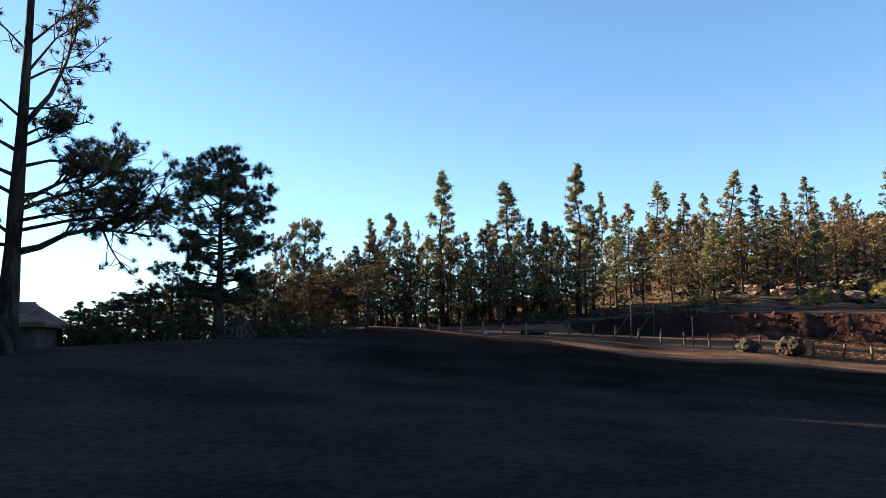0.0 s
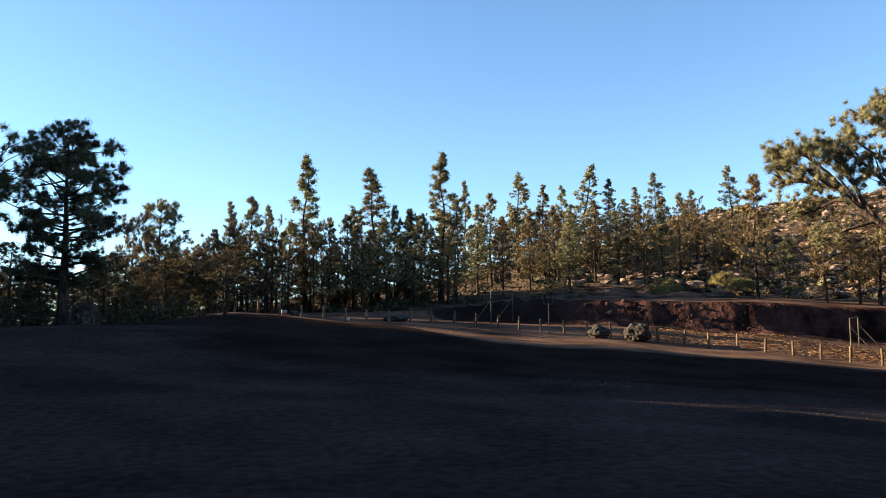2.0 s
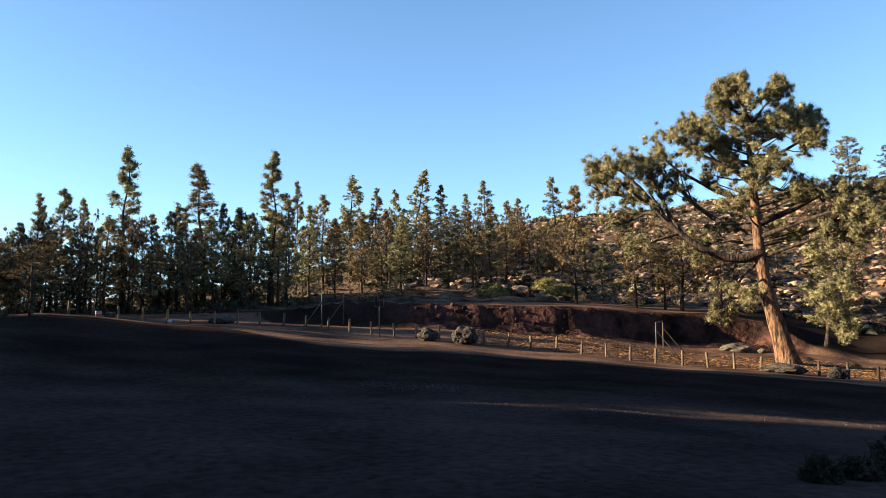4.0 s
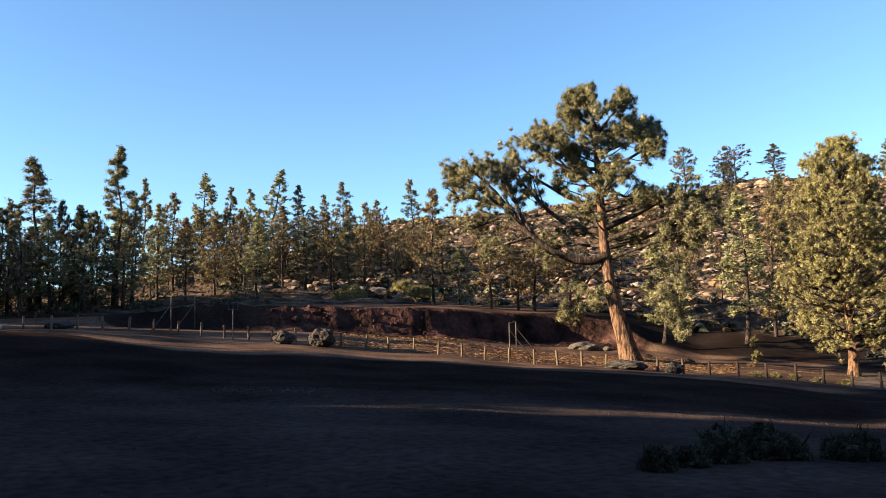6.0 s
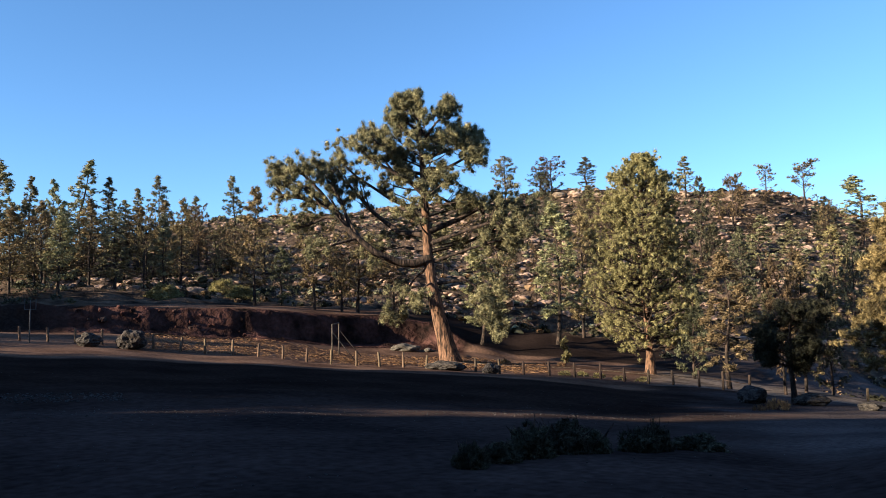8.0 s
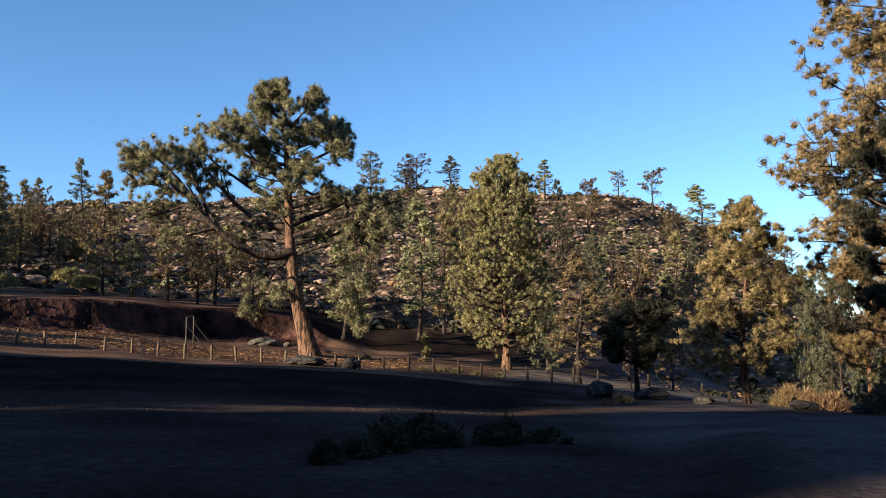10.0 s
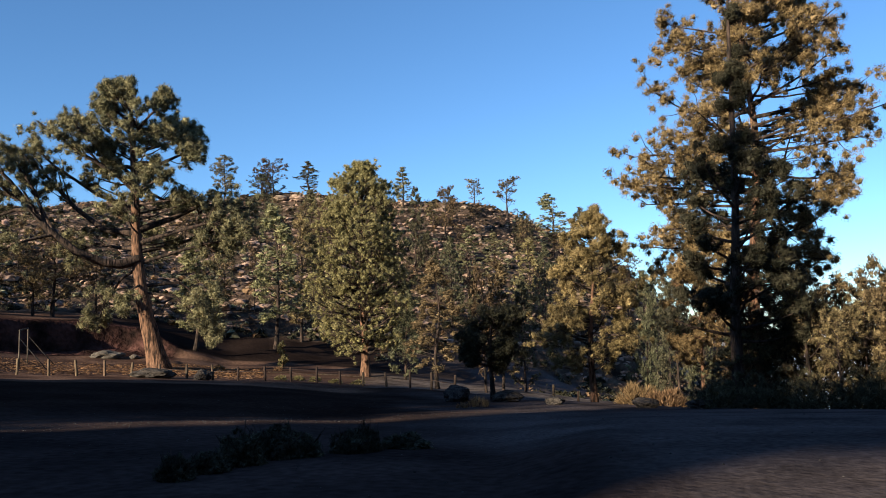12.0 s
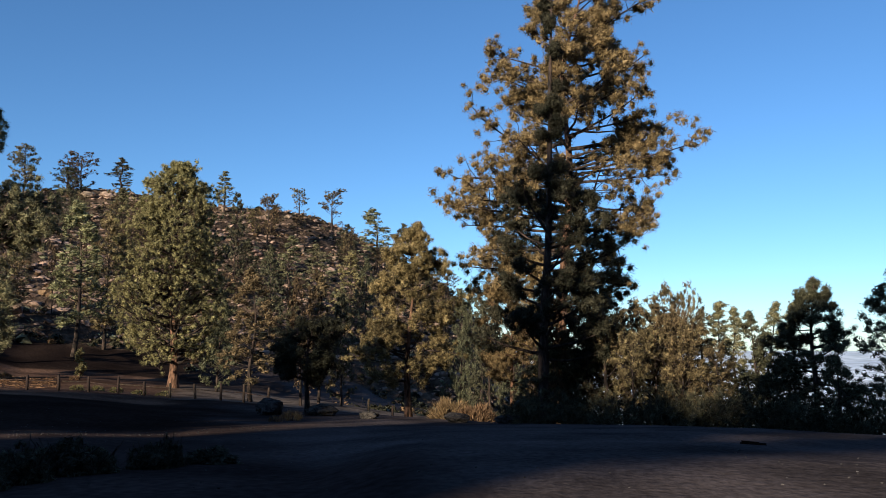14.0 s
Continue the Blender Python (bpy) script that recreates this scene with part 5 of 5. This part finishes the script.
for name, mat, label in (("hill_scrub", M_SCRUB, "grey-green scrub scattered over the hillside"), ("dark_scrub", M_HEATHSHADE, "dark heath scrub scattered over the hillside"),
                         ("dry_scrub", M_DRY, "straw-coloured dry scrub scattered over the hillside")):
    c = np.array(domes[name])
    tris = poms(g, np.zeros((len(c), 3)), np.tile((0, 0, 0.7), (len(c), 1)), 1.0, 0.30, 0.12, 20, 12).reshape(len(c), -1, 3)
    tris = tris * c[:, None, 3:4] * np.array([1.15, 1.15, 0.85]) + c[:, None, :3]
    tagged(new(name, blade_mesh(name, tris.reshape(-1, 3), mat)), label, "scrub", kind="stuff")
cs, ds = [], []
for i in range(230):   # bushes where the track's edge falls away
    az, r = g.uniform(82.5, 110), g.uniform(33.0, 40) if i < 150 else g.uniform(32.0, 34.5)
    x, y = polar(az, r)
    q = g.normal(size=(18, 3))
    q /= np.linalg.norm(q, axis=1)[:, None]
    q[:, 2] = np.abs(q[:, 2]) * 1.1
    cs.append(q * g.uniform(0.6, 1.7) * g.uniform(0.5, 1.0, (18, 1)) + np.array([x, y, land(x, y)]))
    ds.append(q * 0.8 + np.array([0, 0, 0.4]))
tagged(new("edge_bushes", blade_mesh("edge_bushes", blades(g, np.concatenate(cs), np.concatenate(ds), 0.26, 0.035, 16, 1.0), M_SHADENEEDLE)), "low dark bushes where the slope falls away", "scrub", kind="stuff")
cs, ds = [], []
for i in range(120):   # bushes along the crest
    az, r = -33 + 26 * g.uniform(), 45 + 9 * g.uniform()
    if -17 < az < -12.8:
        continue
    x, y = polar(az, r)
    q = g.normal(size=(18, 3))
    q /= np.linalg.norm(q, axis=1)[:, None]
    q[:, 2] = np.abs(q[:, 2]) * 1.2
    cs.append(q * g.uniform(0.5, 1.3) * g.uniform(0.5, 1.0, (18, 1)) + np.array([x, y, land(x, y)]))
    ds.append(q * 0.8 + np.array([0, 0, 0.4]))
tagged(new("crest_bushes", blade_mesh("crest_bushes", blades(g, np.concatenate(cs), np.concatenate(ds), 0.24, 0.07, 14, 1.0), M_SHADENEEDLE)), "dark bushes growing along the crest", "scrub", kind="stuff")
cs, ds = [], []
for i in range(270):
    az, r = (-12 + 58 * g.uniform(), 68.5 + 22 * g.uniform()) if i % 2 else (-14 + 32 * g.uniform(), 67 + 20 * g.uniform())
    x, y = polar(az, r)
    if az > 24 and r < 84 or az > 13 and i % 3:
        continue
    k = g.uniform(0.4, 1.2)
    q = g.normal(size=(16, 3))
    q /= np.linalg.norm(q, axis=1)[:, None]
    q[:, 2] = np.abs(q[:, 2])
    cs.append(q * k * g.uniform(0.5, 1.0, (16, 1)) + np.array([x, y, land(x, y)]))
    ds.append(q * 0.8 + np.array([0, 0, 0.4]))
for name, lo, hi, mat, label in (("underbrush", 0, len(cs) // 2, M_SHADENEEDLE, "dark underbrush between the trunks of the grove"), ("dry_underbrush", len(cs) // 2, len(cs), M_SHRUB, "brown underbrush between the trunks of the grove")):
    tagged(new(name, blade_mesh(name, blades(g, np.concatenate(cs[lo:hi]), np.concatenate(ds[lo:hi]), 0.24, 0.06, 14, 0.9), mat)), label, "scrub", kind="stuff")
STONE = [rock_mesh(60 + k, M_HILLROCK, 0.9, 1) for k in range(6)]
soup = Soup()
shapes = [(np.array([tuple(q.co) for q in me.vertices]), [tuple(pl.vertices) for pl in me.polygons]) for me in STONE]
for i in range(7500):
    az, r = g.uniform(18, 82), 82 + 70 * g.uniform() ** 0.9
    x, y = polar(az, r)
    k = g.uniform(0.14, 0.42) * (1.8 if g.uniform() < 0.08 else 1)
    vv, ff = shapes[i % 6]
    t = g.uniform(0, 6.3)
    rot = np.array([[1.3 * math.cos(t), -math.sin(t), 0], [1.3 * math.sin(t), math.cos(t), 0], [0, 0, 0.62]])
    soup.add(vv @ rot.T * k + np.array([x, y, land(x, y) + 0.1 * k]), ff)
lumps = Soup()
CLODS = [rock_mesh(160 + k, M_BANK, 0.7, 2) for k in range(4)]
clods = [(np.array([tuple(q.co) for q in me.vertices]), [tuple(pl.vertices) for pl in me.polygons]) for me in CLODS]
for i in range(45):
    az = 20 + 11 * g.uniform()
    r = 63.4 / math.cos(radians(az - 19)) + g.uniform(-0.4, 0.8)
    x, y = polar(az, r)
    k = g.uniform(0.06, 0.17) * (1.5 if g.uniform() < 0.2 else 1)
    vv, ff = clods[i % 4]
    t = g.uniform(0, 6.3)
    rot = np.array([[math.cos(t), -math.sin(t), 0], [math.sin(t), math.cos(t), 0], [0, 0, 0.9]])
    lumps.add(vv @ rot.T * k + np.array([x, y, land(x, y) + 0.1 * k]), ff)
tagged(new("bank_rocks", lumps.mesh("bank_rocks", M_BANK)), "dark red lava lumps broken out of the bank", "stones", kind="stuff")
tagged(new("hill_stones", soup.mesh("hill_stones", M_HILLROCK)), "ochre stones strewn over the hillside", "stones", kind="stuff")
for i, (az, r, k) in enumerate(((54.5, 146, 2.6), (55.8, 147, 2.2), (53.2, 146, 2.0), (57.0, 146, 1.7), (63.5, 146, 1.8), (65.0, 145, 1.6), (66.5, 146, 1.5),
                                (62.0, 146, 1.5), (61.5, 120, 2.2), (63.0, 118, 1.9), (64.0, 122, 2.3), (59.5, 108, 1.8), (61.2, 100, 1.6), (30.5, 146, 1.8),
                                (32.0, 140, 2.0), (33.5, 143, 1.7), (38.0, 140, 1.9), (40.5, 132, 2.1), (36.0, 125, 2.0), (48.0, 130, 2.0), (51.0, 138, 2.2))):
    rock("outcrop", az, r, (k * 0.6, k * 0.5, k * 0.28), "ochre rock outcrop on the hillside", 80 + i, M_HILLROCK, 17 * i, 3, 0.5)

# ---------------------------------------------------------------- house at the left
house = tagged(new("house"), "low stone house with a brown hipped tile roof", "house")
x, y = polar(-29.7, 46)
s = Soup()
s.box((6.0, 5.0, 3.4), pose(0, 0, 0.85))
part("wall", s.mesh("wall", M_WALL), house)
s = Soup()
s.add([(-3.4, -2.9, 2.62), (3.4, -2.9, 2.62), (3.4, 2.9, 2.62), (-3.4, 2.9, 2.62), (-3.4, -2.9, 2.47), (3.4, -2.9, 2.47), (3.4, 2.9, 2.47), (-3.4, 2.9, 2.47), (-2.2, 0, 3.72), (2.2, 0, 3.72)],
      [(0, 1, 9, 8), (1, 2, 9), (2, 3, 8, 9), (3, 0, 8), (0, 4, 5, 1), (1, 5, 6, 2), (2, 6, 7, 3), (3, 7, 4, 0), (4, 7, 6, 5)])
roof = part("roof", s.mesh("roof", M_ROOF), house)
for row in range(9):   # courses of tiles down the front slope
    u = row / 9
    s = Soup()
    half = 2.2 + 1.2 * (1 - u) - 0.05
    s.box((2 * half, 0.36, 0.05), pose(0, -2.9 * (1 - u) + 0.16, 2.66 + 1.1 * u + 0.06, 22, 0, 0))
    part("tile_course", s.mesh("tile_course", M_ROOF), roof)
house.matrix_basis = pose(x, y, 0.17, 0, 0, 12)

# ---------------------------------------------------------------- small things
rock("white_stone", 3.05, 57.0, (0.17, 0.15, 0.14), "small whitewashed stone in the fence line", 120, M_PAINT, sub=2)
box = tagged(new("marker_box"), "small box painted red and white by the fence", "box")
x, y = polar(-1.42, 57.0)
for name, dz, h, mat in (("red_band", 0.14, 0.22, M_RED), ("white_band", 0.36, 0.20, M_PAINT)):
    s = Soup()
    s.box((0.36, 0.30, h), pose(0, 0, dz))
    part(name, s.mesh(name, mat), box)
box.matrix_basis = pose(x, y, land(x, y), 0, 0, 12)
rock("earth_mound", 41.9, 67, (1.3, 0.8, 0.35), "pale heap of earth and stones behind the field", 121, M_PALEEARTH, 10, 3, 0.55)
rock("stone", 43.6, 67, (0.4, 0.35, 0.22), "pale stone beside the earth heap", 122, M_PALEEARTH, 40, 3, 0.5)
facing(grow(123, 2.3, 0.55, 0.22, column, 22, 0.045, 4, 1, 1, twigs=False).finish(
    "sapling", "small yellow-green pine sapling on the field", M_BARK, M_LIGHTLEAF, 0.16, 0.14, 0.04, 30, split=False), 53.3, 62)
shrub("grass_tuft", 53.0, 61.6, (0.4, 0.3, 0.35), 36, M_DRY, "dry grass tuft at a sapling's foot", 90, 10, 0.4, 0.03, 1.0)
for az, r, h in ((72.3, 45.0, 0.85), (74.0, 46.0, 0.6)):
    s = Soup()
    s.tube([(0, 0, -0.2), (0.01, 0, h * 0.6), (0.02, 0.01, h)], [0.07, 0.065, 0.06], 7)
    facing(tagged(new("stub_post", s.mesh("stub_post", M_WOOD, True)), "short pale wooden post among the pines", "post"), az, r, 0)
s = Soup()
s.box((0.46, 0.13, 0.035), pose(0, 0, 0.012))
s.box((0.30, 0.09, 0.03), pose(-0.05, 0.01, 0.04, 0, 4, 8))
facing(tagged(new("charred_board", s.mesh("charred_board", M_IRON)), "thin charred board lying on the gravel", "board"), 98.3, 16.4, 0)

# pebbles and rubble of the track
g = np.random.default_rng(91)
soup = Soup()
for i in range(1900):
    if i < 900:
        az, r, k = g.uniform(-30, 108), 8.5 + 26 * g.uniform(), g.uniform(0.006, 0.018)
    elif i < 1650:
        az, r, k = g.uniform(11, 66), 0, g.uniform(0.008, 0.02)
        r = 18.7 / math.cos(radians(az - 18)) + g.normal() * 0.6
    else:
        az, r, k = g.uniform(16, 23), g.uniform(21.5, 24), g.uniform(0.012, 0.04)
    x, y = polar(az, r)
    vv, ff = shapes[i % 6]
    t = g.uniform(0, 6.3)
    rot = np.array([[math.cos(t), -math.sin(t), 0], [math.sin(t), math.cos(t), 0], [0, 0, 0.75]])
    soup.add(vv[:, :] @ rot.T * k + np.array([x, y, land(x, y) + 0.3 * k]), ff)
tagged(new("pebbles", soup.mesh("pebbles", M_PEBBLE)), "pebbles and lava rubble strewn over the track", "pebbles", kind="stuff")

# fallen needles on the sunny field, lying flat
c = []
for i in range(4200):
    az, r = g.uniform(24, 52), g.uniform(53.5, 63)
    x, y = polar(az, r)
    c.append((x, y, land(x, y) + 0.03))
d = g.normal(size=(len(c), 3)) * np.array([1, 1, 0.05])
v = blades(g, np.array(c), d, 0.24, 0.04, 8, 0.6)
v = v.reshape(-1, 3, 3)
v[:, :, 2] = np.array([[land(q[0], q[1]) + 0.03 for q in tri] for tri in v]) + g.uniform(0, 0.03, (len(v), 3))
tagged(new("needle_litter", blade_mesh("needle_litter", v.reshape(-1, 3), M_LITTER)), "golden fallen pine needles on the field", "litter", kind="stuff")

# the grown pines that found no place
for (kind, k, lod), ob in FAR_KINDS.items():
    if (kind, (k, lod)) not in USED:
        for o in list(ob.children) + [ob]:
            bpy.data.objects.remove(o)
